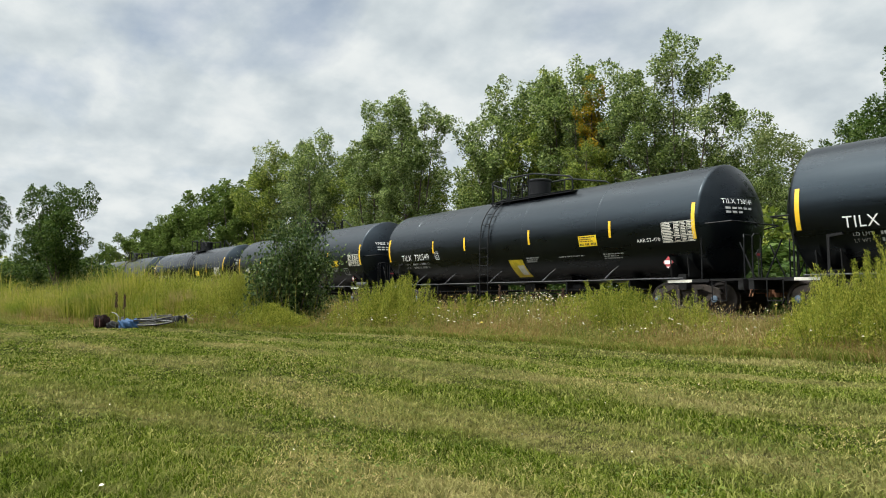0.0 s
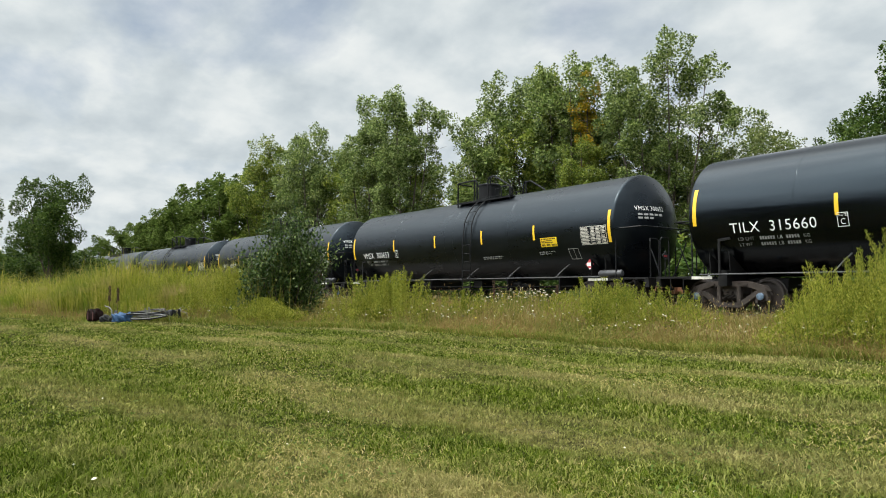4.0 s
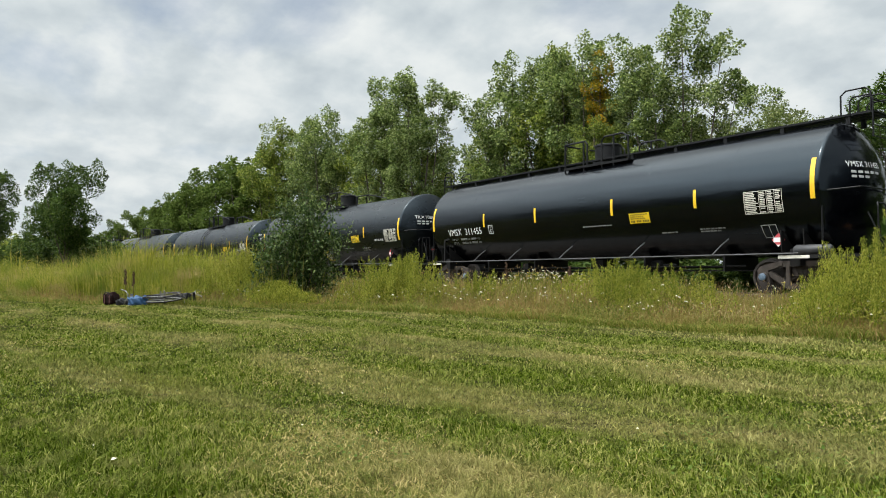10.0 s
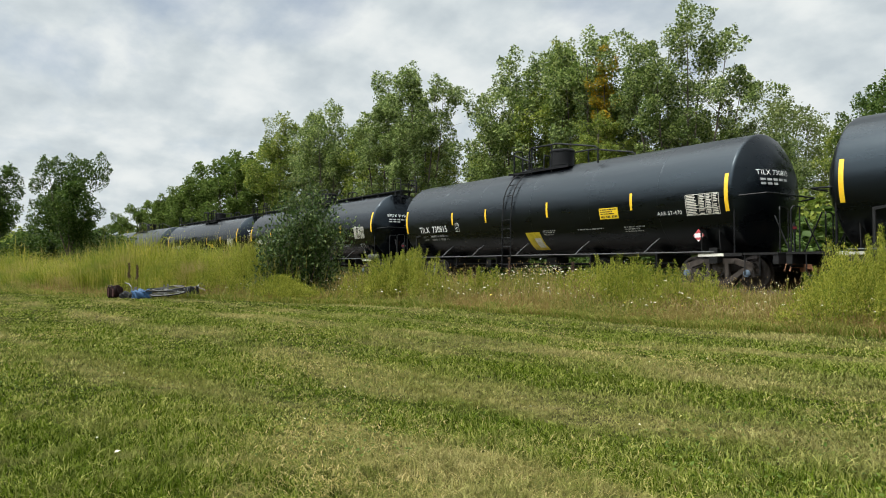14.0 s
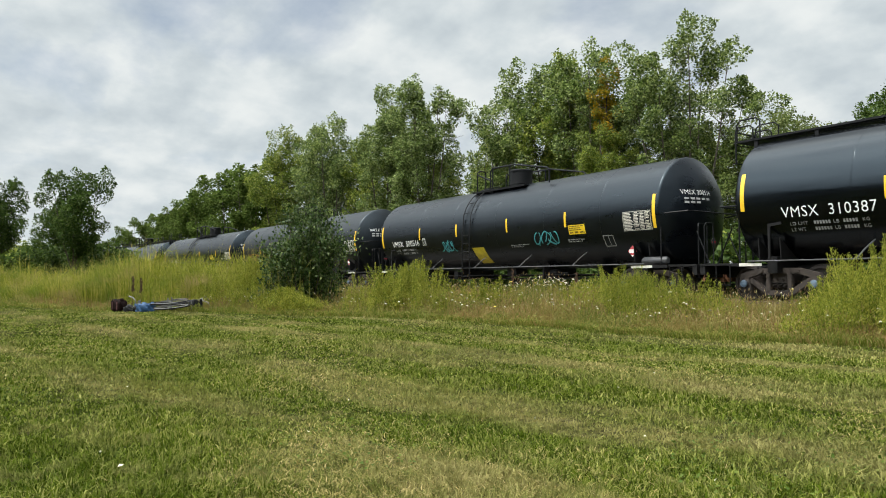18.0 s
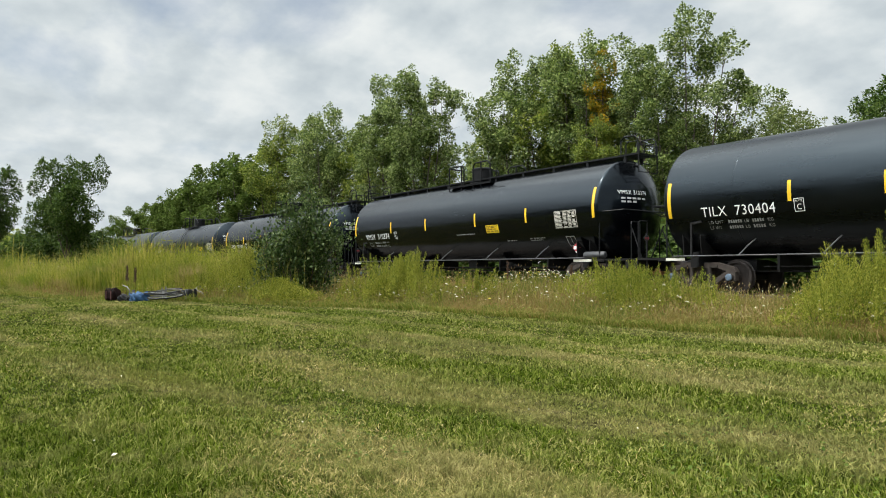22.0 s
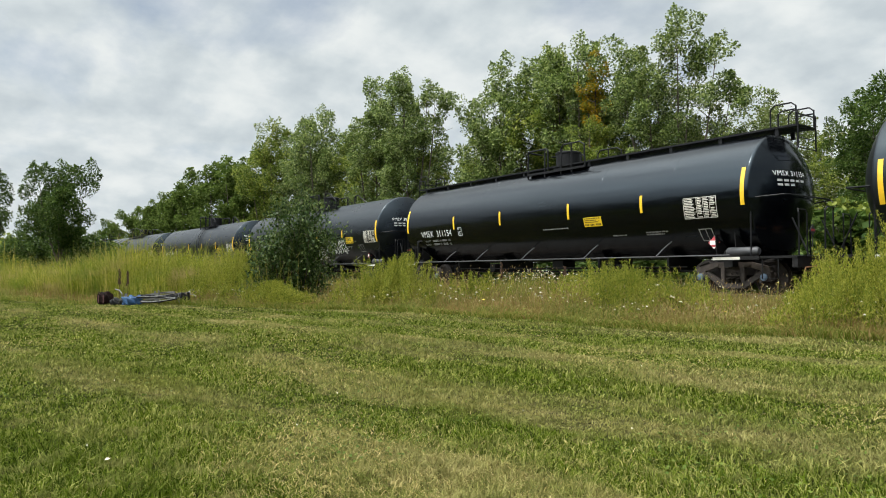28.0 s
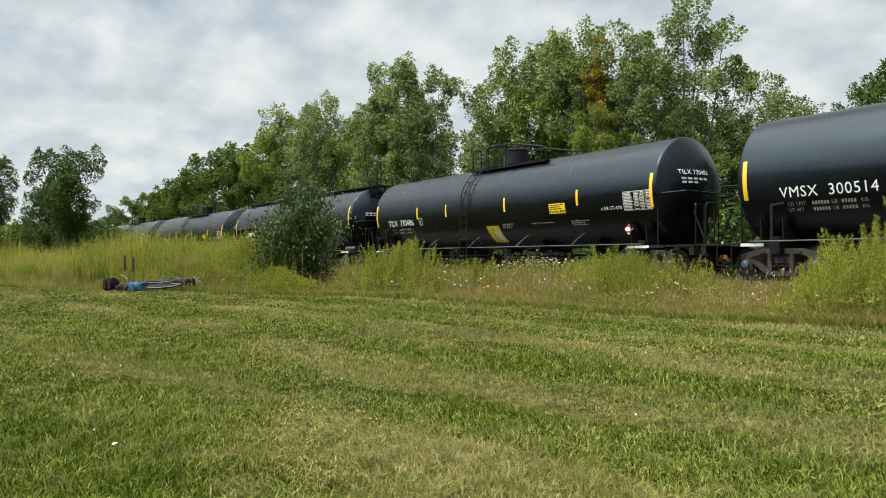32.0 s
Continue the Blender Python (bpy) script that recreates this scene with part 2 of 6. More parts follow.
WHEEL_STEEL = plain("worn_wheel_steel", (0.035, 0.026, 0.022), 0.6, 0.3, 0.5, 5)
RAIL_STEEL = plain("rail_steel", (0.20, 0.15, 0.12), 0.45, 0.6, 0.4, 3)
TIE_WOOD = plain("creosote_timber", (0.075, 0.058, 0.045), 0.9, 0, 0.5, 3, 0.5)
STRIP = plain("amber_reflective_film", (0.80, 0.48, 0.02), 0.4, 0, 0.15, 6)
SIGN_Y = plain("yellow_sign_vinyl", (0.80, 0.53, 0.015), 0.45, 0, 0.1, 5)
PANEL_Y = plain("yellow_panel_film", (0.62, 0.47, 0.025), 0.45, 0, 0.3, 5)
INK = plain("black_ink", (0.03, 0.025, 0.01), 0.6, 0, 0.2, 9)
STENCIL = plain("white_stencil_paint", (0.80, 0.80, 0.78), 0.6, 0, 0.15, 7)
STENCIL_DIM = plain("faded_stencil_paint", (0.42, 0.42, 0.41), 0.6, 0, 0.4, 7)
STENCIL_FAINT = plain("worn_stencil_paint", (0.34, 0.34, 0.33), 0.6, 0, 0.6, 7)
STENCIL_O = plain("orange_stencil_paint", (0.50, 0.22, 0.03), 0.6, 0, 0.3, 7)
TABLE_W = plain("decal_white", (0.64, 0.61, 0.53), 0.5, 0, 0.3, 7)
RED = plain("placard_red", (0.42, 0.05, 0.06), 0.5, 0, 0.1, 9)
WHITE = plain("placard_white", (0.75, 0.74, 0.72), 0.5, 0, 0.1, 9)
SPRAY = plain("silver_spray_paint", (0.66, 0.66, 0.66), 0.5, 0, 0.4, 3)
SPRAY_W = plain("white_spray_paint", (0.88, 0.88, 0.88), 0.55, 0, 0.2, 5)
SPRAY_T = plain("teal_spray_paint", (0.06, 0.30, 0.32), 0.55, 0, 0.3, 5)
TANK_GREY = plain("grey_reservoir_paint", (0.045, 0.045, 0.048), 0.5, 0, 0.3, 5)


def ground_material():
    m, n, l, b = material("turf", 0.95)
    b.inputs["Specular IOR Level"].default_value = 0.0
    big = noise_of(n, l, 0.35, 5, 0.6, None, 0.35, 0.65, "World")
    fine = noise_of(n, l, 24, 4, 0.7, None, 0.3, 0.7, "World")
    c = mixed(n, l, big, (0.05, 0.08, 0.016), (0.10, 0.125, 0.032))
    c = dry_and_shaded_patches(n, l, c)
    # shade between the blades is put into the turf's colour: darker, with near-black flecks
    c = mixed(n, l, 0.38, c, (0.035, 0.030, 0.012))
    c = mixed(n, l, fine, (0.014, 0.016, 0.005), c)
    l(c, b.inputs["Base Color"])
    bumped(n, l, b, fine, 0.9, 0.03)
    return m


def ballast_material():
    m, n, l, b = material("ballast_stone", 0.95)
    v = n("ShaderNodeTexVoronoi")
    v.inputs["Scale"].default_value = 18
    l(n("ShaderNodeNewGeometry").outputs["Position"], v.inputs["Vector"])
    sep = n("ShaderNodeSeparateColor")
    l(v.outputs["Color"], sep.inputs[0])
    l(mixed(n, l, sep.outputs[0], (0.06, 0.052, 0.045), (0.17, 0.15, 0.13)), b.inputs["Base Color"])
    bumped(n, l, b, v.outputs["Distance"], 1.0, 0.03)
    return m


TURF, BALLAST = ground_material(), ballast_material()

# ---- mesh helpers ----


class Shape:
    """Gathers vertices and faces of one mesh."""

    def __init__(self):
        self.v, self.f = [], []

    def box(self, x0, x1, y0, y1, z0, z1, c=0.0):
        """A block; c chamfers the edges that run along its longest side."""
        lo, hi = (min(x0, x1), min(y0, y1), min(z0, z1)), (max(x0, x1), max(y0, y1), max(z0, z1))
        if c <= 0:
            k = len(self.v)
            self.v += [(x, y, z) for x in (lo[0], hi[0]) for y in (lo[1], hi[1]) for z in (lo[2], hi[2])]
            for q in ((0, 1, 3, 2), (4, 6, 7, 5), (0, 4, 5, 1), (2, 3, 7, 6), (0, 2, 6, 4), (1, 5, 7, 3)):
                self.f.append(tuple(k + i for i in q))
            return self
        size = [h - b for b, h in zip(lo, hi)]
        a = size.index(max(size))
        p, q = [i for i in range(3) if i != a]
        c = min(c, size[p] * 0.45, size[q] * 0.45)
        ring = [(lo[p] + c, lo[q]), (hi[p] - c, lo[q]), (hi[p], lo[q] + c), (hi[p], hi[q] - c),
                (hi[p] - c, hi[q]), (lo[p] + c, hi[q]), (lo[p], hi[q] - c), (lo[p], lo[q] + c)]
        k = len(self.v)
        for e in (lo[a], hi[a]):
            for u, w in ring:
                pt = [0, 0, 0]
                pt[a], pt[p], pt[q] = e, u, w
                self.v.append(tuple(pt))
        for i in range(8):
            j = (i + 1) % 8
            self.f.append((k + i, k + j, k + 8 + j, k + 8 + i))
        self.f += [tuple(k + i for i in range(7, -1, -1)), tuple(k + 8 + i for i in range(8))]
        return self

    def tube(self, pts, r, n=8, cap=True):
        """A pipe along pts; r is one radius or one for each point."""
        pts = [Vector(p) for p in pts]
        rr = [r] * len(pts) if isinstance(r, (int, float)) else list(r)
        k = len(self.v)
        side = None
        for i, p in enumerate(pts):
            d = (pts[min(i + 1, len(pts) - 1)] - pts[max(i - 1, 0)]).normalized()
            if side is None:
                side = d.orthogonal().normalized()
            side = (side - d * side.dot(d)).normalized()
            up = d.cross(side)
            for j in range(n):
                a = 2 * math.pi * j / n
                self.v.append(tuple(p + (side * math.cos(a) + up * math.sin(a)) * rr[i]))
        for i in range(len(pts) - 1):
            for j in range(n):
                q = (j + 1) % n
                self.f.append((k + i * n + j, k + i * n + q, k + (i + 1) * n + q, k + (i + 1) * n + j))
        if cap:
            self.f += [tuple(k + j for j in range(n - 1, -1, -1)), tuple(k + (len(pts) - 1) * n + j for j in range(n))]
        return self

    def spun(self, prof, axis, at=(0, 0, 0), n=24, close=True):
        """prof: (along, radius) pairs turned about axis 'x', 'y' or 'z' through at."""
        k = len(self.v)
        for a, r in prof:
            for j in range(n):
                w = 2 * math.pi * j / n
                c, s = r * math.cos(w), r * math.sin(w)
                p = {"x": (a, c, s), "y": (s, a, c), "z": (c, s, a)}[axis]
                self.v.append(tuple(p[i] + at[i] for i in range(3)))
        for i in range(len(prof) - 1):
            for j in range(n):
                q = (j + 1) % n
                self.f.append((k + i * n + j, k + i * n + q, k + (i + 1) * n + q, k + (i + 1) * n + j))
        if close:
            self.f += [tuple(k + j for j in range(n - 1, -1, -1)), tuple(k + (len(prof) - 1) * n + j for j in range(n))]
        return self

    def slab(self, outline, axis, d0, d1):
        """An outline in the plane across axis, thickened from d0 to d1."""
        k, n = len(self.v), len(outline)
        for d in (d0, d1):
            for u, w in outline:
                self.v.append({"x": (d, u, w), "y": (u, d, w), "z": (u, w, d)}[axis])
        for i in range(n):
            j = (i + 1) % n
            self.f.append((k + i, k + j, k + n + j, k + n + i))
        self.f += [tuple(k + i for i in range(n - 1, -1, -1)), tuple(k + n + i for i in range(n))]
        return self

    def mesh(self, name, mat, smooth=False):
        me = bpy.data.meshes.new(name)
        me.from_pydata(self.v, [], self.f)
        bm = bmesh.new()
        bm.from_mesh(me)
        bmesh.ops.recalc_face_normals(bm, faces=bm.faces)
        bm.to_mesh(me)
        bm.free()
        if smooth:
            me.polygons.foreach_set("use_smooth", np.ones(len(me.polygons), dtype=bool))
            me.set_sharp_from_angle(angle=radians(38))
        me.materials.append(mat)
        return me


def fast_mesh(name, v, f, mat, smooth=False):
    """A large mesh out of number arrays; every face has as many corners."""
    me = bpy.data.meshes.new(name)
    m, k = f.shape
    me.vertices.add(len(v))
    me.vertices.foreach_set("co", np.ascontiguousarray(v, dtype=np.float32).ravel())
    me.loops.add(m * k)
    me.loops.foreach_set("vertex_index", np.ascontiguousarray(f, dtype=np.int32).ravel())
    me.polygons.add(m)
    me.polygons.foreach_set("loop_start", np.arange(0, m * k, k, dtype=np.int32))
    if smooth:
        me.polygons.foreach_set("use_smooth", np.ones(m, dtype=bool))
    me.update(calc_edges=True)
    me.materials.append(mat)
    return me


def part(name, me, parent, label=""):
    ob = new(name, me)
    ob.parent = parent
    return tagged(ob, label)


# ---- plan ----
RAIL_TOP = 0.10
TRACK_Y = 17.63


def track_y(x):
    """The line bends slowly towards the lawn in the distance."""
    return TRACK_Y - 0.00075 * max(0.0, -15.0 - x) ** 2


EDGE_X = [-90, -60, -40, -30, -19.4, -16.4, -11.2, -6.4, -2.7, 3, 40]
EDGE_Y = [-24, -13, -7, -3.5, 1.0, 2.5, 5.5, 6.5, 7.0, 7.5, 9]


def edge_y(x):
    return np.interp(x, EDGE_X, EDGE_Y)


def track_np(x):
    return TRACK_Y - 0.00075 * np.maximum(0.0, -15.0 - x) ** 2


def ground_z(x, y):
    """Flat lawn, sinking a little to the foot of the track."""
    d = np.abs(y - track_np(x))
    foot = np.clip((7.5 - d) / 4.5, 0, 1)
    roll = 0.02 * np.sin(x * 0.9 + y * 0.5) + 0.015 * np.sin(y * 1.7 - x * 0.4)
    return roll - 0.25 * foot * foot * (3 - 2 * foot)


def build_ground():
    def axis(fine0, fine1, step):
        mid = np.arange(fine0, fine1 + step, step)
        out = np.cumsum(np.geomspace(step * 1.5, 500, 22))
        return np.concatenate([(fine0 - out)[::-1], mid, fine1 + out])
    xs, ys = axis(-60, 15, 0.5), axis(-6, 36, 0.5)
    X, Y = np.meshgrid(xs, ys)
    Z = ground_z(X, Y)
    v = np.stack([X.ravel(), Y.ravel(), Z.ravel()], 1)
    nx, ny = len(xs), len(ys)
    i = (np.arange(ny - 1)[:, None] * nx + np.arange(nx - 1)).ravel()
    f = np.stack([i, i + 1, i + nx + 1, i + nx], 1)
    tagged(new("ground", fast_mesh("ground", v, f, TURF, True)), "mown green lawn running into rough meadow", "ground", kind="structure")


build_ground()


def sweep_track(name, prof, mat, x0, x1, step, smooth=False):
    """A profile (across, height) drawn along the track."""
    s, n = Shape(), len(prof)
    xs = np.arange(x0, x1 + step, step)
    for x in xs:
        y = track_y(x)
        for a, z in prof:
            s.v.append((float(x), y + a, z))
    for i in range(len(xs) - 1):
        for j in range(n - 1):
            s.f.append((i * n + j, i * n + j + 1, (i + 1) * n + j + 1, (i + 1) * n + j))
    return s.mesh(name, mat, smooth)


def build_track():
    bed = [(-2.9, -0.42), (-2.3, -0.25), (-1.75, -0.10), (-0.9, -0.075), (0.9, -0.075), (1.75, -0.10), (2.3, -0.25), (2.9, -0.42)]
    tagged(new("ballast_bed", sweep_track("ballast_bed", bed, BALLAST, -260, 300, 4)), "grey crushed stone bed under the railway track", "ballast", kind="structure")
    z = RAIL_TOP
    head = [(-0.037, z - 0.04), (-0.037, z - 0.01), (-0.028, z), (0.028, z), (0.037, z - 0.01), (0.037, z - 0.04),
            (0.010, z - 0.055), (0.010, z - 0.135), (0.075, z - 0.15), (0.075, z - 0.165), (-0.075, z - 0.165), (-0.075, z - 0.15), (-0.010, z - 0.135), (-0.010, z - 0.055), (-0.037, z - 0.04)]
    for side in (-0.755, 0.755):
        tagged(new("rail", sweep_track("rail", [(a + side, h) for a, h in head], RAIL_STEEL, -260, 300, 4)),
               "rusty steel rail spiked to timber sleepers", "rail", "rails of the track", kind="structure")
    tie = Shape().box(-0.115, 0.115, -1.3, 1.3, -0.245, -0.062, 0.012).mesh("sleeper", TIE_WOOD)
    root = tagged(new("sleepers"), "dark creosoted timber sleepers in ballast", "sleeper", kind="structure")
    far = Shape()
    for i in range(-220, 40):
        x = i * 0.53
        if -110 < i < 20:
            o = part("sleeper", tie, root)
            o.location = (x, track_y(x), random.uniform(-0.012, 0.006))
            o.rotation_euler.z = random.uniform(-0.03, 0.03)
        else:
            far.box(x - 0.115, x + 0.115, track_y(x) - 1.3, track_y(x) + 1.3, -0.245, -0.062)
    tagged(part("far_sleepers", far.mesh("far_sleepers", TIE_WOOD), root), kind="stuff")


build_track()

# ---- growing things ----
rng = np.random.default_rng(7)


def blade_mesh(name, base, height, width, lean, mat, bend=0.5, dirs=None):
    """Grass blades: two joints and a tip each."""
    n = len(base)
    a = rng.uniform(0, 2 * np.pi, n) if dirs is None else dirs
    d = np.stack([np.cos(a), np.sin(a), np.zeros(n)], 1)
    b = rng.uniform(0, 2 * np.pi, n)
    w = np.stack([np.cos(b), np.sin(b), np.zeros(n)], 1) * (width / 2)[:, None]
    up = np.array([0, 0, 1.0])
    le = (lean * height)[:, None] * d
    mid = base + up * (height * 0.55)[:, None] + le * (1 - bend) * 0.6
    tip = base + up * (height * (1 - 0.25 * np.minimum(lean, 1.5)))[:, None] + le
    v = np.stack([base - w, base + w, mid - w * 0.85, mid + w * 0.85, tip], 1).reshape(-1, 3)
    k = (np.arange(n) * 5)[:, None, None]
    f = (k + np.array([[0, 1, 2], [1, 3, 2], [2, 3, 4]])[None]).reshape(-1, 3)
    return fast_mesh(name, v, f, mat)


def leaf_cloud(name, centre, way, size, fold, mat, aspect=0.6, tilt=1.6):
    """Folded leaves: base, two sides, tip."""
    n = len(centre)
    way = way / np.maximum(np.linalg.norm(way, axis=1, keepdims=True), 1e-6)
    r = rng.normal(size=(n, 3)) + np.array([0, 0, tilt])
    side = np.cross(way, r)
    side /= np.maximum(np.linalg.norm(side, axis=1, keepdims=True), 1e-6)
    up = np.cross(side, way)
    L = size[:, None]
    s = side * L * aspect * 0.5
    lift = up * L * fold
    mid = centre + way * L * 0.45
    v = np.stack([centre, mid - s + lift, centre + way * L, mid + s + lift], 1).reshape(-1, 3)
    k = (np.arange(n) * 4)[:, None, None]
    f = (k + np.array([[0, 2, 1], [0, 3, 2]])[None]).reshape(-1, 3)
    return fast_mesh(name, v, f, mat)


def tufted(x, y, each, spread):
    """Turns places into tufts: each gives several blades, leaning out of its middle."""
    n = len(x)
    ox, oy = rng.normal(0, 1, n * each), rng.normal(0, 1, n * each)
    sp = np.repeat(spread, each)
    return np.repeat(x, each) + ox * sp, np.repeat(y, each) + oy * sp, np.arctan2(oy, ox) + rng.normal(0, 0.5, n * each)


def build_lawn():
    """Tufts of cut blades, thinning out with distance, and clover between them."""
    n = 66000
    d = 1.75 * (22 / 1.75) ** rng.uniform(0, 1, n) ** 0.9
    a = np.radians(rng.uniform(-90, -17, n))
    x, y, dirs = tufted(d * np.sin(a), d * np.cos(a), 6, np.clip(0.006 * d, 0.012, 0.06))
    ok = y < edge_y(x) + 0.12 * np.sin(x * 7)
    x, y, dirs = x[ok], y[ok], dirs[ok]
    d = np.hypot(x, y)
    h = rng.uniform(0.014, 0.042, len(x)) * (1 + 0.4 * np.sin(x * 2.1 + 1.3 * y) * np.sin(y * 3.3)) * (1 + 0.25 * np.sin(x * 11 + y * 7) * np.sin(y * 13 - x * 5))
    wd = np.clip(0.0014 + 0.0014 * d, 0.0030, 0.020) * rng.uniform(0.6, 1.4, len(x))
    base = np.stack([x, y, ground_z(x, y) - 0.004], 1)
    lawn = tagged(new("lawn_grass", blade_mesh("lawn_grass", base, h, wd, rng.uniform(0.1, 1.25, len(x)), LAWN, dirs=dirs)),
                  "short mown grass, green with dry straw-coloured patches", "grass", kind="stuff")
    # the lawn all round the camera, thinner
    n = 9000
    d = 0.35 * (15 / 0.35) ** rng.uniform(0, 1, n) ** 0.7
    a = np.radians(rng.uniform(0, 360, n))
    out = (d < 1.8) | (a < np.radians(268))
    x, y, dirs = tufted((d * np.sin(a))[out], (d * np.cos(a))[out], 5, np.clip(0.02 * d[out], 0.015, 0.15))
    ok = y < edge_y(x)
    x, y, dirs = x[ok], y[ok], dirs[ok]
    base = np.stack([x, y, ground_z(x, y) - 0.004], 1)
    tagged(part("lawn_blades", blade_mesh("lawn_blades", base, rng.uniform(0.015, 0.04, len(x)), np.clip(0.002 + 0.0015 * np.hypot(x, y), 0.003, 0.018), rng.uniform(0.2, 2.0, len(x)), LAWN, dirs=dirs), lawn), kind="stuff")
    # dry clippings lying on the turf
    n = 15000
    d = 1.75 * (16 / 1.75) ** rng.uniform(0, 1, n)
    a = np.radians(rng.uniform(-90, -17, n))
    x, y, dirs = tufted(d * np.sin(a), d * np.cos(a), 4, np.clip(0.012 * d, 0.03, 0.09))
    ok = (y < edge_y(x) - 0.05) & (np.sin(x * 0.8 + y * 2.6) + 0.6 * np.sin(x * 2.3 - y * 1.1 + 1) + rng.normal(0, 0.6, len(x)) > 0.75)
    x, y = x[ok], y[ok]
    base = np.stack([x, y, ground_z(x, y) + rng.uniform(0.004, 0.022, len(x))], 1)
    tagged(part("clippings", blade_mesh("clippings", base, rng.uniform(0.010, 0.020, len(x)), np.clip(0.0012 + 0.0006 * np.hypot(x, y), 0.002, 0.008), rng.uniform(1.5, 3.5, len(x)), STRAW), lawn), kind="stuff")
    # clover and plantain leaves, low and in patches
    m = 650
    d = 1.8 * (9 / 1.8) ** rng.uniform(0, 1, m)
    a = np.radians(rng.uniform(-90, -17, m))
    x, y, _ = tufted(d * np.sin(a), d * np.cos(a), 9, np.full(m, 0.07))
    ok = (y < edge_y(x)) & (np.sin(x * 1.9 + 0.6) * np.sin(y * 2.3 + x * 0.7) > 0.15)
    x, y = x[ok], y[ok]
    c = np.stack([x, y, ground_z(x, y) + rng.uniform(0.01, 0.035, len(x))], 1)
    w = rng.normal(0, 1, (len(x), 3)) * np.array([1, 1, 0.35])
    tagged(part("clover", leaf_cloud("clover", c, w, rng.uniform(0.008, 0.018, len(x)), 0.1, CLOVER, 0.9, 3.0), lawn), kind="stuff")


build_lawn()


def clover_heads():
    """A few pale clover heads in the cut grass."""
    n = 26
    d = 2.2 * (9 / 2.2) ** rng.uniform(0, 1, n)
    a = np.radians(rng.uniform(-86, -20, n))
    x, y = d * np.sin(a), d * np.cos(a)
    ok = y < edge_y(x) - 0.1
    x, y = x[ok], y[ok]
    c = np.stack([x, y, ground_z(x, y) + rng.uniform(0.02, 0.04, len(x))], 1)
    tagged(new("clover_heads", leaf_cloud("clover_heads", c, rng.normal(0, 1, (len(x), 3)) * np.array([1, 1, 0.3]), rng.uniform(0.010, 0.022, len(x)), 0.15, BLOOM_W, 0.7, 2.0)),
           "small white clover heads scattered in the lawn", "flowers", kind="stuff")


clover_heads()


def bump(x, y, cx, cy, rx, ry):
    return np.exp(-((x - cx) / rx) ** 2 - ((y - cy) / ry) ** 2)


def stands(x, y, scale, seed):
    """Smooth random 0..1 over the ground, patches of about that many metres."""
    g = np.random.default_rng(seed).uniform(0, 1, (64, 64))
    u, v = np.asarray(x) / scale + 300.0, np.asarray(y) / scale + 300.0
    i, j = np.floor(u).astype(int), np.floor(v).astype(int)
    a, b = u - i, v - j
    a, b = a * a * (3 - 2 * a), b * b * (3 - 2 * b)
    q = lambda m, n: g[(i + m) % 64, (j + n) % 64]
    return (q(0, 0) * (1 - a) + q(1, 0) * a) * (1 - b) + (q(0, 1) * (1 - a) + q(1, 1) * a) * b


def verge_height(x, y):
    """How tall the meadow stands at a place."""
    d = y - edge_y(x)
    h = 0.14 + 0.38 * np.clip(d / 2.6, 0, 1)
    az = np.degrees(np.arctan2(x, y))
    h = h * (1 - 0.36 * np.exp(-((az + 30.0) / 3.0) ** 2))
    h = h * (1 + 0.15 * np.sin(x * 2.3 + 0.8 * y) * np.sin(y * 1.9 + 1.0))
    return np.clip(h, 0.1, 1.6)


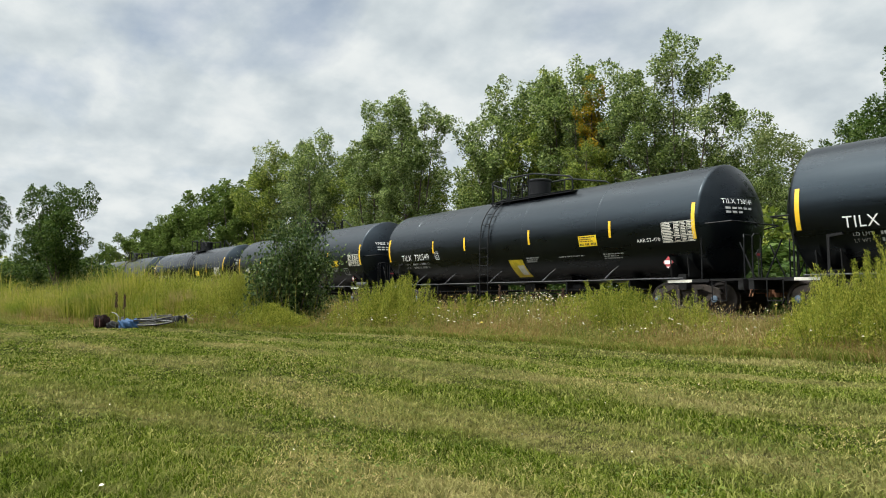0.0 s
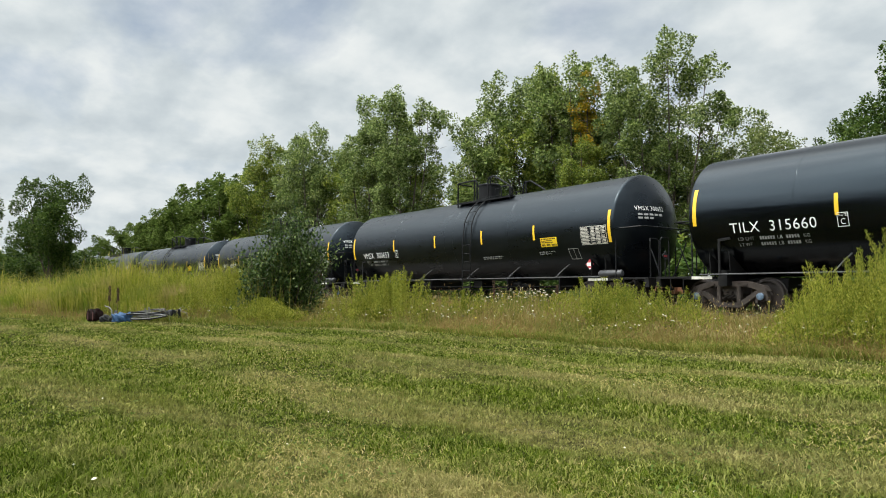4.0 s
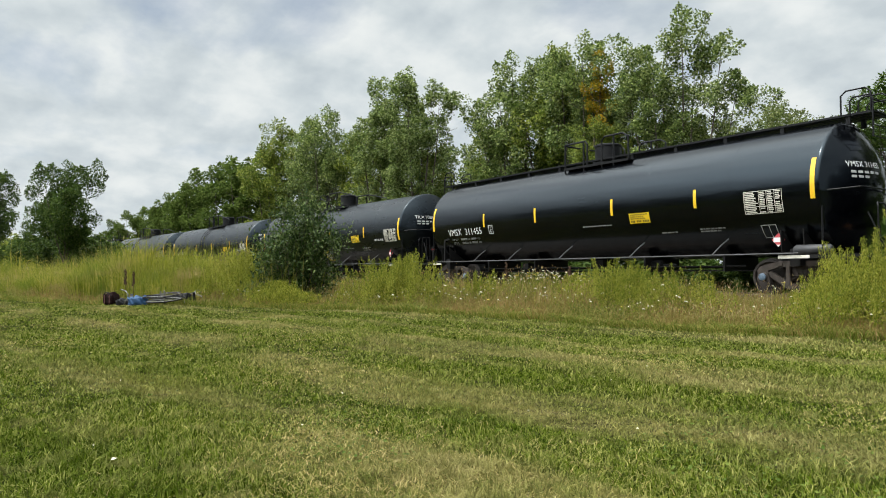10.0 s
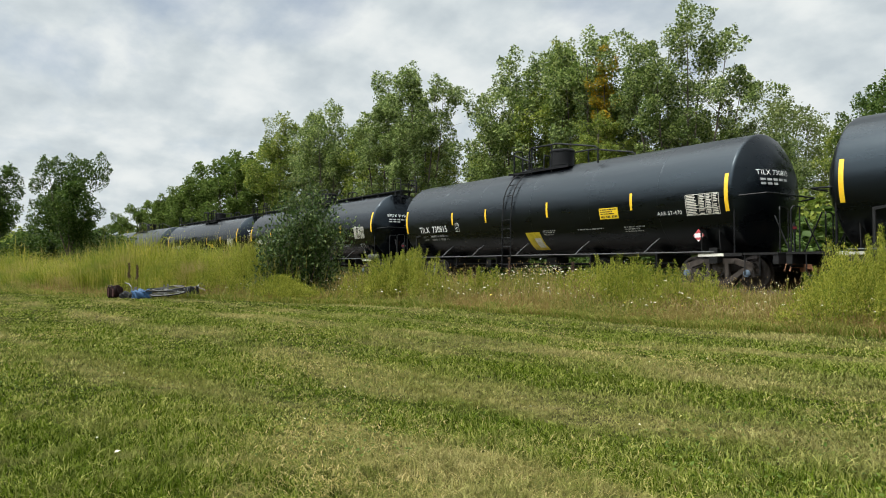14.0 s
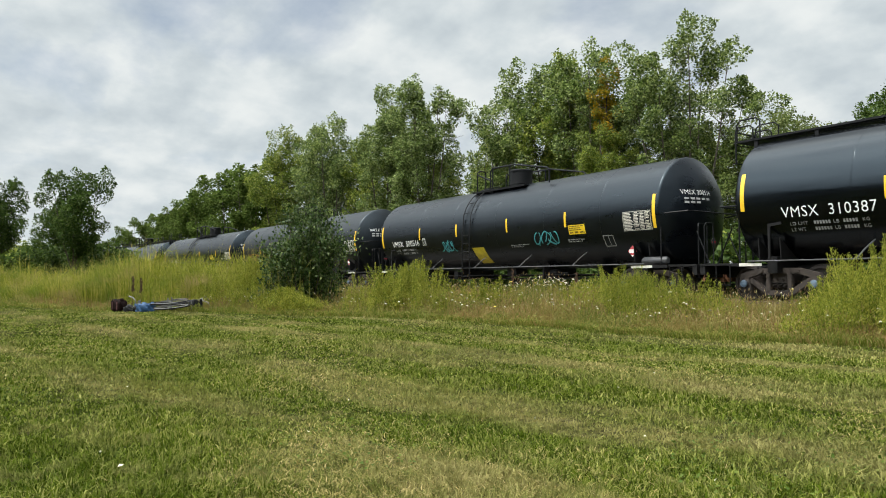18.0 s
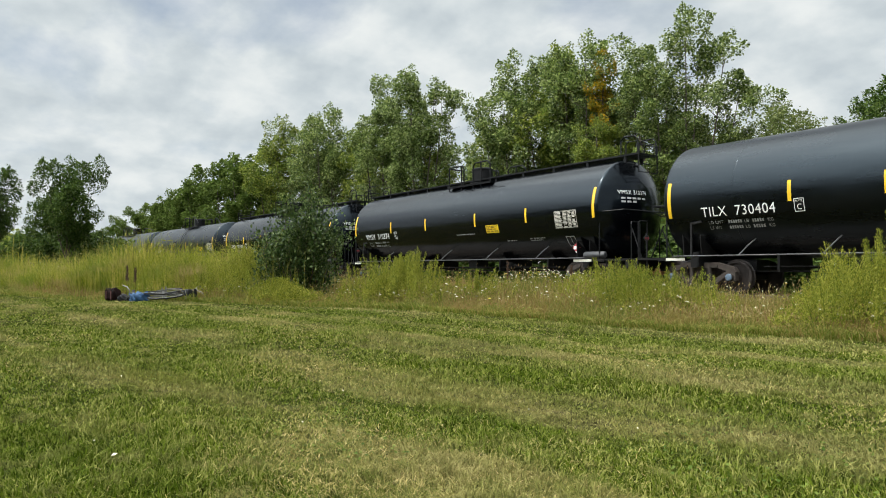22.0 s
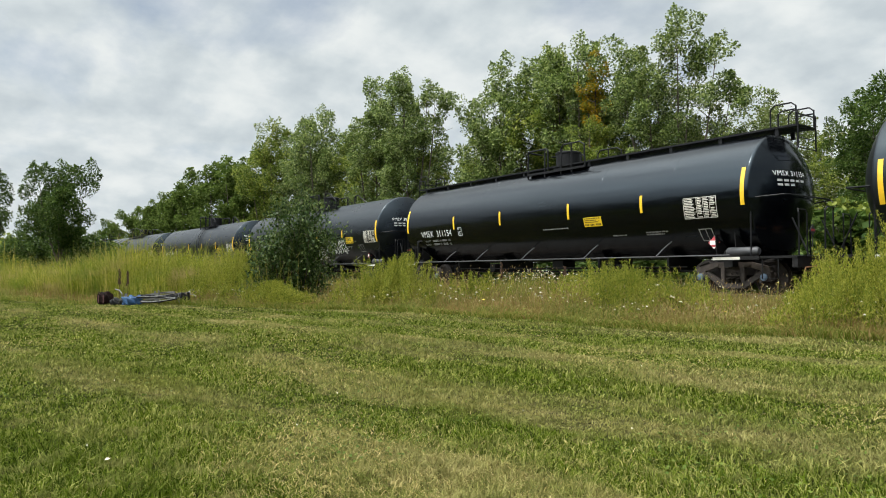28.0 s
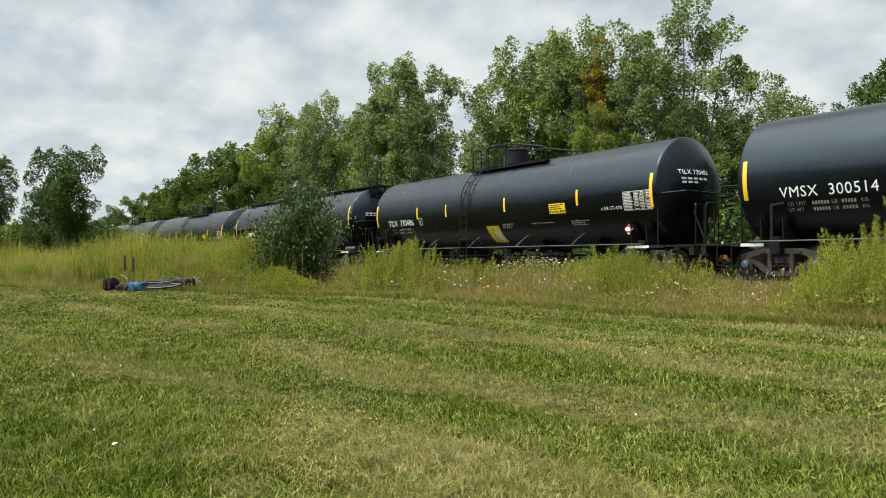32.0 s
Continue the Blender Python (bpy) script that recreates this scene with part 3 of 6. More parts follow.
def build_meadow():
    n = 26000
    d = 5.2 * (44 / 5.2) ** rng.uniform(0, 1, n)
    a = np.radians(rng.uniform(-90, -15, n))
    x, y, dirs = tufted(d * np.sin(a), d * np.cos(a), 8, np.clip(0.007 * d, 0.04, 0.12))
    ok = (y > edge_y(x) - 0.05) & (y < track_np(x) - 2.2)
    x, y, dirs = x[ok], y[ok], dirs[ok]
    d = np.hypot(x, y)
    h = verge_height(x, y) * rng.uniform(0.3, 1.1, len(x)) * (0.62 + 0.45 * stands(x, y, 0.5, 3) + 0.35 * stands(x, y, 1.6, 4))
    wd = np.clip(0.0035 + 0.0006 * d, 0.005, 0.016) * rng.uniform(0.6, 1.4, len(x))
    base = np.stack([x, y, ground_z(x, y) - 0.01], 1)
    mead = tagged(new("meadow_grass", blade_mesh("meadow_grass", base, h, wd, rng.uniform(0.05, 1.0, len(x)), MEADOW, dirs=dirs)),
                  "rough uncut meadow grass gone to seed, straw and green", "grass", kind="stuff")
    # low green fringe along the mown edge
    n = 6500
    d = 5.5 * (34 / 5.5) ** rng.uniform(0, 1, n)
    a = np.radians(rng.uniform(-88, -15, n))
    fx = d * np.sin(a)
    fy = edge_y(fx) - 0.05 + 0.75 * rng.uniform(0.0, 1.0, n) ** 1.5 + 0.10 * np.sin(fx * 3.1) * np.sin(fx * 1.3 + 1)
    ok = np.abs(np.hypot(fx, fy)) < 36
    fx, fy, fd = tufted(fx[ok], fy[ok], 6, np.full(ok.sum(), 0.05))
    fb = np.stack([fx, fy, ground_z(fx, fy) - 0.01], 1)
    fh = rng.uniform(0.05, 0.15, len(fx)) * (0.6 + 0.7 * stands(fx, fy, 0.45, 12))
    tagged(part("fringe", blade_mesh("fringe", fb, fh, np.clip(0.004 + 0.0006 * np.hypot(fx, fy), 0.005, 0.016), rng.uniform(0.2, 1.2, len(fx)), FRINGE, dirs=fd), mead), kind="stuff")
    # small leaves of low herbs between the stems
    n = 100000
    d = 5.2 * (30 / 5.2) ** rng.uniform(0, 1, n)
    a = np.radians(rng.uniform(-90, -15, n))
    x, y = d * np.sin(a), d * np.cos(a)
    ok = (y > edge_y(x) + 0.05) & (y < track_np(x) - 2.4) & (np.sin(x * 2.7 + 1) * np.sin(y * 3.1 + x) > -0.45)
    x, y = x[ok], y[ok]
    c = np.stack([x, y, ground_z(x, y) + verge_height(x, y) * rng.uniform(0.05, 0.95, len(x))], 1)
    w = rng.normal(0, 1, (len(x), 3)) + np.array([0, 0, 0.3])
    tagged(part("herb_leaves", leaf_cloud("herb_leaves", c, w, rng.uniform(0.02, 0.055, len(x)), 0.08, MEADOW, 0.35, 1.0), mead), kind="stuff")
    # dry stems standing through the green
    m = (rng.uniform(0, 1, len(base)) < 0.15) & (base[:, 1] > edge_y(base[:, 0]) + 0.9)
    tagged(part("dry_stems", blade_mesh("dry_stems", base[m], h[m] * rng.uniform(0.7, 1.25, m.sum()), wd[m] * 0.6, rng.uniform(0.0, 0.5, m.sum()), STRAW), mead), kind="stuff")
    # seed heads, brown and straw
    m = (base[:, 1] > edge_y(base[:, 0]) + 0.45) & (rng.uniform(0, 1, len(base)) < 0.12 + 0.50 * stands(base[:, 0], base[:, 1], 1.3, 9) ** 2)
    tips = base[m] + np.array([0, 0, 1]) * (h[m] * rng.uniform(0.95, 1.2, m.sum()))[:, None]
    w = rng.normal(0, 0.3, (m.sum(), 3)) + np.array([0, 0, 1])
    tagged(part("seed_heads", leaf_cloud("seed_heads", tips, w, rng.uniform(0.03, 0.08, m.sum()), 0.02, SEED, 0.14, 0.0), mead), kind="stuff")
    # reed grass, in the tall stand
    n = 9000
    x = rng.uniform(-70, -9, n)
    x = np.where(rng.uniform(0, 1, n) < 0.62, rng.uniform(-26, -10.5, n), x)
    y = edge_y(x) + 1.3 + 7.5 * rng.uniform(0, 1, n) ** 1.4
    ok = (y < track_np(x) - 2.6) & (rng.uniform(0, 1, n) < 1 / (1 + np.exp((np.degrees(np.arctan2(x, y)) + 70.0) * 0.8)))
    tall = np.repeat(np.clip(rng.normal(1.0, 0.17, ok.sum()), 0.55, 1.5), 6)
    x, y, dirs = tufted(x[ok], y[ok], 6, np.full(ok.sum(), 0.07))
    h = tall * np.clip(0.55 + 0.62 * stands(x, y, 0.8, 5) + 0.42 * stands(x, y, 2.6, 6) + rng.normal(0, 0.12, len(x)), 0.4, 1.7) * np.clip(0.6 + (y - edge_y(x) - 1.3) / 1.5, 0.5, 1)
    base = np.stack([x, y, ground_z(x, y) - 0.01], 1)
    reeds = tagged(new("reed_grass", blade_mesh("reed_grass", base, h, rng.uniform(0.008, 0.021, len(x)), rng.uniform(0.05, 0.75, len(x)) ** 1.5, REED, dirs=dirs)),
                   "tall yellow-green reed grass standing in a dense belt", "reeds", kind="stuff")
    m = rng.uniform(0, 1, len(base)) < 0.18
    up = base[m] + np.array([0, 0, 1]) * (h[m] * rng.uniform(0.35, 0.95, m.sum()))[:, None]
    w = rng.normal(0, 1, (m.sum(), 3)) * np.array([1, 1, 0.4]) + np.array([0, 0, 0.5])
    tagged(part("reed_leaves", leaf_cloud("reed_leaves", up, w, rng.uniform(0.10, 0.24, m.sum()), 0.03, REED, 0.09, 0.5), reeds), kind="stuff")
    # growth on the far side of the track
    n = 16000
    x = rng.uniform(-75, 8, n)
    y = track_np(x) + 2.3 + 7 * rng.uniform(0, 1, n) ** 1.5
    base = np.stack([x, y, ground_z(x, y) - 0.01], 1)
    tagged(new("far_meadow_grass", blade_mesh("far_meadow_grass", base, rng.uniform(0.4, 1.25, n) * np.clip((y - track_np(x) - 1.6) / 2.6, 0.25, 1), rng.uniform(0.012, 0.035, n), rng.uniform(0.1, 0.6, n), LEAF_E)),
           "green undergrowth beyond the railway track", "grass", kind="stuff")


build_meadow()


def weed_patch(name, spots, label, leaf=1.0):
    """Leafy upright weeds: a stem, narrow leaves all the way up, a feathered top."""
    cs, ws, sz = [], [], []
    st = Shape()
    for x, y, h in spots:
        z = float(ground_z(np.array(x), np.array(y)))
        lean = rng.normal(0, 0.13, 2)
        k = int((80 + 150 * h) / leaf)
        u = rng.uniform(0.12, 1.0, k) ** 0.8
        p = np.stack([x + lean[0] * u * h, y + lean[1] * u * h, z + u * h], 1) + rng.normal(0, 1, (k, 3)) * (0.065 * (1.12 - u))[:, None]
        a = rng.uniform(0, 2 * np.pi, k)
        w = np.stack([np.cos(a), np.sin(a), rng.uniform(-0.2, 1.5, k) + u * 0.9], 1)
        cs.append(p)
        ws.append(w)
        sz.append(leaf * rng.uniform(0.03, 0.075, k) * (1.25 - 0.65 * u))
        st.tube([(x, y, z - 0.02), (x + lean[0] * h * 0.5, y + lean[1] * h * 0.5, z + h * 0.5), (x + lean[0] * h, y + lean[1] * h, z + h)], [0.006, 0.004, 0.002], 3, False)
    root = tagged(new(name, leaf_cloud(name, np.concatenate(cs), np.concatenate(ws), np.concatenate(sz), 0.05, WEED, 0.2, 0.4)), label, "weeds", kind="stuff")
    tagged(part("stem_cluster", st.mesh("stem_cluster", WEED), root), kind="stuff")


def weeds():
    def clump(cx, cy, rx, ry, n, h, dome=0.4):
        out = []
        for _ in range(n):
            a, r = rng.uniform(0, 2 * np.pi), abs(rng.normal(0, 0.55))
            x, y = cx + rx * r * np.cos(a), cy + ry * r * np.sin(a)
            if y > edge_y(x) + 0.1:
                out.append((x, y, h * max(0.3, 1 - dome * r * r) * (1 + 0.14 * np.sin(x * 3.1 + y * 2.2)) * rng.uniform(0.6, 1.12)))
        return out
    def mound():
        out = []
        for _ in range(820):
            x = rng.uniform(-4.9, -0.8)
            y = edge_y(x) + 0.25 + 2.6 * rng.uniform(0, 1) ** 0.8
            top = np.interp(math.degrees(math.atan2(x, y)), [-29.2, -27.7, -26.3, -25.3, -24.4, -23.3, -21.7, -20, -14], [0.10, 0.28, 0.56, 0.84, 1.04, 0.80, 1.12, 1.2, 1.4]) * np.clip(0.35 + (y - edge_y(x)) * 0.75, 0.3, 1)
            if top < 0.12:
                continue
            out.append((x, y, top * (1 + 0.10 * np.sin(x * 5.1 + y * 4.2)) * rng.uniform(0.66, 1.0) ** 1.4 * 1.08))
        return out
    weed_patch("tall_weeds", mound(), "tall leafy yellow-green weeds at the lawn's edge", 0.8)
    weed_patch("weed_clump", clump(-6.9, 8.6, 1.4, 0.8, 230, 0.84) + clump(-8.7, 9.2, 1.9, 1.0, 130, 0.66), "bushy green weeds in the meadow grass", 0.85)
    weed_patch("goldenrod_clump", clump(-11.3, 6.9, 1.2, 0.9, 260, 1.02) + clump(-9.9, 7.8, 0.9, 0.7, 60, 0.7), "yellow-green goldenrod clump in front of the track", 0.9)
    weed_patch("edge_weeds", clump(-15.0, 5.2, 1.6, 1.2, 260, 0.98) + clump(-16.8, 4.3, 1.5, 1.1, 90, 1.0) + clump(-12.9, 5.2, 1.5, 0.5, 260, 0.42), "leafy green weeds beside the shrub")


weeds()


def flower_heads():
    """Flat white umbels and small yellow heads on thin stems."""
    w, s, yl = Shape(), Shape(), Shape()
    for i in range(560):
        if i < 130:
            x, y = random.gauss(-9.3, 0.5), random.gauss(9.1, 0.6)
        else:
            x, y = random.uniform(-15, -0.5), 0
            y = float(edge_y(x)) + 0.6 + 4.5 * random.random() ** 1.6
        if y < edge_y(x) + 0.3:
            continue
        z = float(ground_z(np.array(x), np.array(y)))
        h = float(verge_height(np.array(x), np.array(y))) * random.uniform(0.85, 1.12) + (0.06 if i < 130 else 0.0)
        r = random.uniform(0.007, 0.017) if i % 3 else random.uniform(0.016, 0.030)
        tx, ty = random.uniform(-0.3, 0.3), random.uniform(-0.5, 0.1)
        target = w if i % 7 else yl
        k = len(target.v)
        target.v.append((x, y, z + h + 0.012))
        for j in range(8):
            a = 2 * math.pi * j / 8
            q = r * random.uniform(0.75, 1.1)
            target.v.append((x + q * math.cos(a), y + q * math.sin(a), z + h + q * (tx * math.cos(a) + ty * math.sin(a))))
        target.f += [(k, k + 1 + j, k + 1 + (j + 1) % 8) for j in range(8)]
        s.tube([(x + random.uniform(-0.05, 0.05), y, z), (x, y, z + h)], 0.003, 3, False)
    root = tagged(new("wild_flowers", w.mesh("wild_flowers", BLOOM_W)), "white flat-topped wild flowers scattered in the meadow", "flowers", kind="stuff")
    tagged(part("yellow_heads", yl.mesh("yellow_heads", BLOOM_Y), root), kind="stuff")
    tagged(part("stem_cluster", s.mesh("stem_cluster", WEED), root), kind="stuff")


flower_heads()


# ---- trees ----
def tree_meshes(seed, h, crown0, width, leaf, n_leaf, size, airy=0.5, lobes=9, tops=None):
    """A trunk that forks into rising leaders; their branches end in pointed plumes of leaves.
    tops: (x, y, share of the height) where the leaders end."""
    global rng
    rng = np.random.default_rng(seed)
    wood = Shape()
    r0 = 0.010 * h + 0.03
    fork = h * rng.uniform(0.10, 0.18)
    wood.tube([(0, 0, -0.1), (0.02 * r0, 0, fork * 0.5), (0, 0, fork)], [r0 * 1.3, r0 * 1.05, r0], 8)
    if tops is None:
        k, a0 = int(rng.integers(4, 7)), rng.uniform(0, 6.28)
        tops = [(rng.normal(0, 0.04) * width, rng.normal(0, 0.04) * width, 1.0)]
        for i in range(k):
            a, r = a0 + 6.28 * i / k + rng.normal(0, 0.3), width * rng.uniform(0.17, 0.34)
            tops.append((r * math.cos(a), r * math.sin(a), rng.uniform(0.74, 0.97)))
    bases, axes, rads = [], [], []

    def plume(base, axis, long, fat):
        bases.append(tuple(base))
        axes.append(tuple(axis.normalized() * long))
        rads.append(long * fat)
    up = Vector((0, 0, 1))
    for dx, dy, f in tops:
        top = Vector((dx, dy, h * f - 0.10 * width))
        foot = Vector((0, 0, fork * rng.uniform(0.7, 1.0)))
        knee = Vector((dx * 0.85, dy * 0.85, foot.z + (top.z - foot.z) * 0.42)) + Vector(rng.normal(0, 0.03 * width, 3))
        line = lambda u: foot * (1 - u) ** 2 + knee * (2 * u * (1 - u)) + top * u * u
        wood.tube([line(u) for u in np.linspace(0, 1, 7)], [r0 * (0.62 - 0.58 * u) for u in np.linspace(0, 1, 7)], 6, False)
        plume(top - up * 0.02 * width, up + Vector(rng.normal(0, 0.15, 3)), 0.15 * width, 0.55)
        n_limb = max(4, int(lobes * 0.85))
        for i in range(n_limb):
            u = 0.04 + 0.95 * ((i + rng.uniform(0, 1)) / n_limb) ** 0.72
            p = line(u)
            if p.z < h * crown0:
                p = p + up * (h * crown0 * rng.uniform(0.8, 1.3) - p.z)
            a = i * 2.4 + rng.normal(0, 0.5)
            if rng.uniform() < 0.45 and math.hypot(dx, dy) > 0.08 * width:
                a = math.atan2(dy, dx) + rng.normal(0, 0.8)
            reach = width * (0.125 + 0.14 * (1 - u) ** 0.6) * rng.uniform(0.6, 1.2)
            d = Vector((math.cos(a), math.sin(a), rng.uniform(0.2, 1.15))).normalized() * reach * 1.25
            tip = p + d
            rl = r0 * (0.30 - 0.22 * u)
            wood.tube([p, p.lerp(tip, 0.55) - up * 0.05 * reach, tip], [rl, rl * 0.6, rl * 0.15], 4, False)
            for q in (0.35, 0.7, 1.0):
                if rng.uniform() < 0.10 + 0.30 * airy:
                    continue
                b = p.lerp(tip, q) + Vector(rng.normal(0, 0.035 * width, 3))
                way = d.normalized() * 0.6 + Vector(rng.normal(0, 0.38, 3)) + up * 0.45
                plume(b, way, width * rng.uniform(0.11, 0.20), rng.uniform(0.42, 0.62) * (1.1 - 0.2 * airy))
                wood.tube([p.lerp(tip, q * 0.9), b, b + way.normalized() * 0.09 * width], [rl * 0.3, rl * 0.2, rl * 0.08], 3, False)
    bases, axes, rads = np.array(bases), np.array(axes), np.array(rads)
    k = len(bases)
    weight = rads ** 1.6 * rng.uniform(0.5, 1.0, k)
    pick = rng.choice(k, n_leaf, p=weight / weight.sum())
    t = rng.uniform(0, 1, n_leaf)
    ax = axes[pick]
    one = ax / np.linalg.norm(ax, axis=1, keepdims=True)
    side = np.cross(one, rng.normal(0, 1, (n_leaf, 3)))
    side /= np.maximum(np.linalg.norm(side, axis=1, keepdims=True), 1e-6)
    out = rads[pick] * np.sin(np.pi * (0.10 + 0.88 * t) ** 0.72) * rng.uniform(0, 1, n_leaf) ** 0.45
    c = bases[pick] + ax * (t * 1.15 - 0.1)[:, None] + side * out[:, None] + rng.normal(0, 0.010 * width, (n_leaf, 3))
    c[:, 2] = np.maximum(c[:, 2], 0.2)
    w = side + one * 0.5 + rng.normal(0, 0.6, (n_leaf, 3)) + np.array([0, 0, -0.15])
    crown = leaf_cloud("crown", c, w, rng.uniform(0.65, 1.3, n_leaf) * size, 0.12, leaf, 0.8)
    return wood.mesh("trunk", BARK, True), crown


def plant(meshes, x, y, scale, turn, label, category="tree", name="tree", group="", wide=1.0):
    root = tagged(new(name), label, category, group)
    root.location = (x, y, float(ground_z(np.array(x), np.array(y))) - 0.05)
    root.rotation_euler.z, root.scale = turn, (scale * wide, scale * wide, scale)
    part("trunk", meshes[0], root)
    part("crown", meshes[1], root)
    return root


def build_trees():
    airy = tree_meshes(11, 14.9, 0.10, 6.4, LEAF_B, 36000, 0.135, 0.9, 15,
                       [(0.3, 0.0, 1.0), (-2.7, 0.3, 0.90), (2.2, -0.3, 0.85), (3.0, 0.4, 0.74), (-1.2, -0.8, 0.80), (1.0, 0.9, 0.88), (-0.6, 1.0, 0.93)])
    full_a = tree_meshes(12, 15.0, 0.05, 6.6, LEAF_A, 34000, 0.155, 0.3, 14)
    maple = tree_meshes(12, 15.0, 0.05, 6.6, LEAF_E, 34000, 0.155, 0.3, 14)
    full_b = tree_meshes(13, 15.0, 0.05, 6.8, LEAF_B, 34000, 0.155, 0.4, 14)
    slim = tree_meshes(14, 17.5, 0.05, 6.6, LEAF_S, 32000, 0.17, 0.6, 15)
    far_a = tree_meshes(18, 15.0, 0.04, 8.5, LEAF_F, 13000, 0.32, 0.2, 10)
    round_ = tree_meshes(15, 9.0, 0.12, 5.6, LEAF_E, 22000, 0.16, 0.2, 11,
                         [(0, 0, 1.0), (1.5, 0.4, 0.92), (-1.5, 0.5, 0.93), (0.4, 1.6, 0.9), (-0.3, -1.6, 0.9), (2.0, -0.8, 0.72), (-2.1, -0.6, 0.74)])
    willow = tree_meshes(16, 12.5, 0.12, 8.4, LEAF_C, 20000, 0.17, 0.3, 12,
                         [(0.3, 0, 1.0), (2.0, 0.5, 0.95), (-2.0, -0.4, 0.96), (3.6, 0.3, 0.80), (-3.5, 0.6, 0.84), (0.2, 2.2, 0.93), (-0.4, -2.2, 0.93)])
    bush = tree_meshes(17, 4.0, 0.03, 4.6, LEAF_A, 2400, 0.28, 0.2, 4)
    low = tree_meshes(19, 4.0, 0.03, 4.6, LEAF_E, 1500, 0.42, 0.2, 4)
    rear = tree_meshes(23, 15.0, 0.04, 8.5, LEAF_F, 2600, 0.80, 0.2, 5)
    hedge = tree_meshes(24, 4.0, 0.03, 4.6, LEAF_E, 4000, 0.21, 0.2, 5)
    gold = tree_meshes(25, 13.4, 0.66, 2.2, LEAF_O, 4200, 0.125, 0.0, 11, [(0.0, 0.0, 1.0), (-0.45, 0.1, 0.95), (0.35, 0.2, 0.92)])
    P = "leafy green poplar behind the railway track"
    C = "tall airy cottonwood with sky showing through its crown"
    G = "trees along the track"
    # beyond the track
    plant(airy, -22.2, 31, 1.0, radians(35.6), C, group=G)
    plant(airy, -25.6, 33.0, 0.84, 3.6, C, group=G)
    plant(full_b, -20.6, 33.2, 0.60, 4.3, P, group=G)
    for m, x, y, s, r, lab in ((full_b, -28.8, 31, 1.03, 1.0, P), (full_a, -31.9, 32, 1.05, 2.0, P), (full_b, -34.8, 30.5, 1.04, 4.0, P), (full_a, -24.0, 34, 0.66, 0.3, P),
                               (full_a, -42.0, 34, 0.80, 5.0, P), (slim, -47.6, 31, 1.03, 0.5, "tall slim poplar rising over the tree line"), (slim, -53.8, 31.5, 1.05, 2.5, P),
                               (full_a, -50.5, 34, 0.95, 3.1, P), (full_a, -59.5, 33, 1.05, 3.1, P), (full_b, -65.5, 31, 1.22, 0.9, P), (full_b, -70.5, 32, 1.12, 2.9, P), (full_a, -76, 30, 1.25, 1.7, P), (far_a, -84, 30, 1.08, 5.1, P),
                               (far_a, -91, 29, 1.02, 0.1, P), (far_a, -101, 28.5, 1.02, 2.2, P), (far_a, -110, 29, 0.97, 3.3, P), (far_a, -120, 28, 0.93, 3.9, P), (far_a, -136, 27, 0.86, 5.5, P),
                               (far_a, -154, 26, 0.77, 1.1, P), (far_a, -178, 25, 0.72, 2.1, P), (far_a, -146, 33, 0.8, 0.6, P), (full_b, -38.5, 38, 0.78, 2.8, P),
                               (full_b, -18.5, 34, 0.52, 5.2, P), (far_a, -128, 31, 0.88, 4.0, P), (far_a, -205, 26, 0.7, 0.9, P)):
        plant(m, x, y, s, r, lab, group=G)
    plant(willow, -26.3, 48, 1.03, 0.5, "pale green willow standing back from the track", group=G)
    plant(full_a, -17.0, 38, 0.57, 2.4, P, group=G)
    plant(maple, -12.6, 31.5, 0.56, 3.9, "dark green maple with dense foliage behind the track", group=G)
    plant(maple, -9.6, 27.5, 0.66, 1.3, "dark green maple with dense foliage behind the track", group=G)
    plant(full_a, -25.9, 28.6, 0.62, 0.9, P, group=G)
    plant(gold, -26.6, 30.0, 1.02, 0.6, "young tree with orange and yellow autumn leaves", group=G, name="turning_tree")
    # this side, far along the lawn
    plant(round_, -57.7, 6.3, 1.0, 0.2, "round dark green tree standing in the reeds", wide=0.86)
    plant(round_, -62.0, 1.3, 0.95, 2.9, "round dark green tree standing in the reeds", wide=0.86)
    plant(round_, -75, 7.0, 0.8, 4.4, "round dark green tree standing in the reeds")
    # the wood that closes the lawn behind the camera
    for i, x in enumerate(np.arange(-75, 62, 7.5)):
        plant(rear, x, -33 - 3 * (i % 2), 0.82 + 0.06 * (i % 3), i * 1.7, "leafy green tree at the edge of the lawn", group="trees behind the lawn", wide=1.25)
    # the tree line goes on along the track
    for i, x in enumerate((-4.5, 2, 8.5, 15, 23, 32, 42, 53)):
        plant(rear, x, 29.5 + 1.5 * (i % 2), 0.80 + 0.07 * (i % 3), i * 2.3, P, group=G, wide=0.85)
    # undergrowth below the tree line
    for i, x in enumerate(np.arange(-112, -4, 5.2)):
        s = random.uniform(0.75, 1.25)
        plant(bush, x + random.uniform(-1.5, 1.5), 26.0 + random.uniform(-1.2, 2.5), s, random.uniform(0, 6.28),
              "dense green bush under the trees", "bush", "bush", "bushes under the trees", random.uniform(0.9, 1.3))
    for x in np.arange(-62, 16, 2.3):
        plant(low, x + random.uniform(-0.7, 0.7), track_y(x) + 3.5 + random.uniform(-0.3, 0.9), random.uniform(0.28, 0.46), random.uniform(0, 6.28),
              "low green bush beyond the railway track", "bush", "bush", "low bushes by the track", 1.3)
    for x in np.arange(-60, 18, 3.0):
        plant(low, x + random.uniform(-0.8, 0.8), track_y(x) + 6.8 + random.uniform(-0.6, 0.8), random.uniform(0.5, 0.75), random.uniform(0, 6.28),
              "low green bush beyond the railway track", "bush", "bush", "low bushes by the track", 1.3)
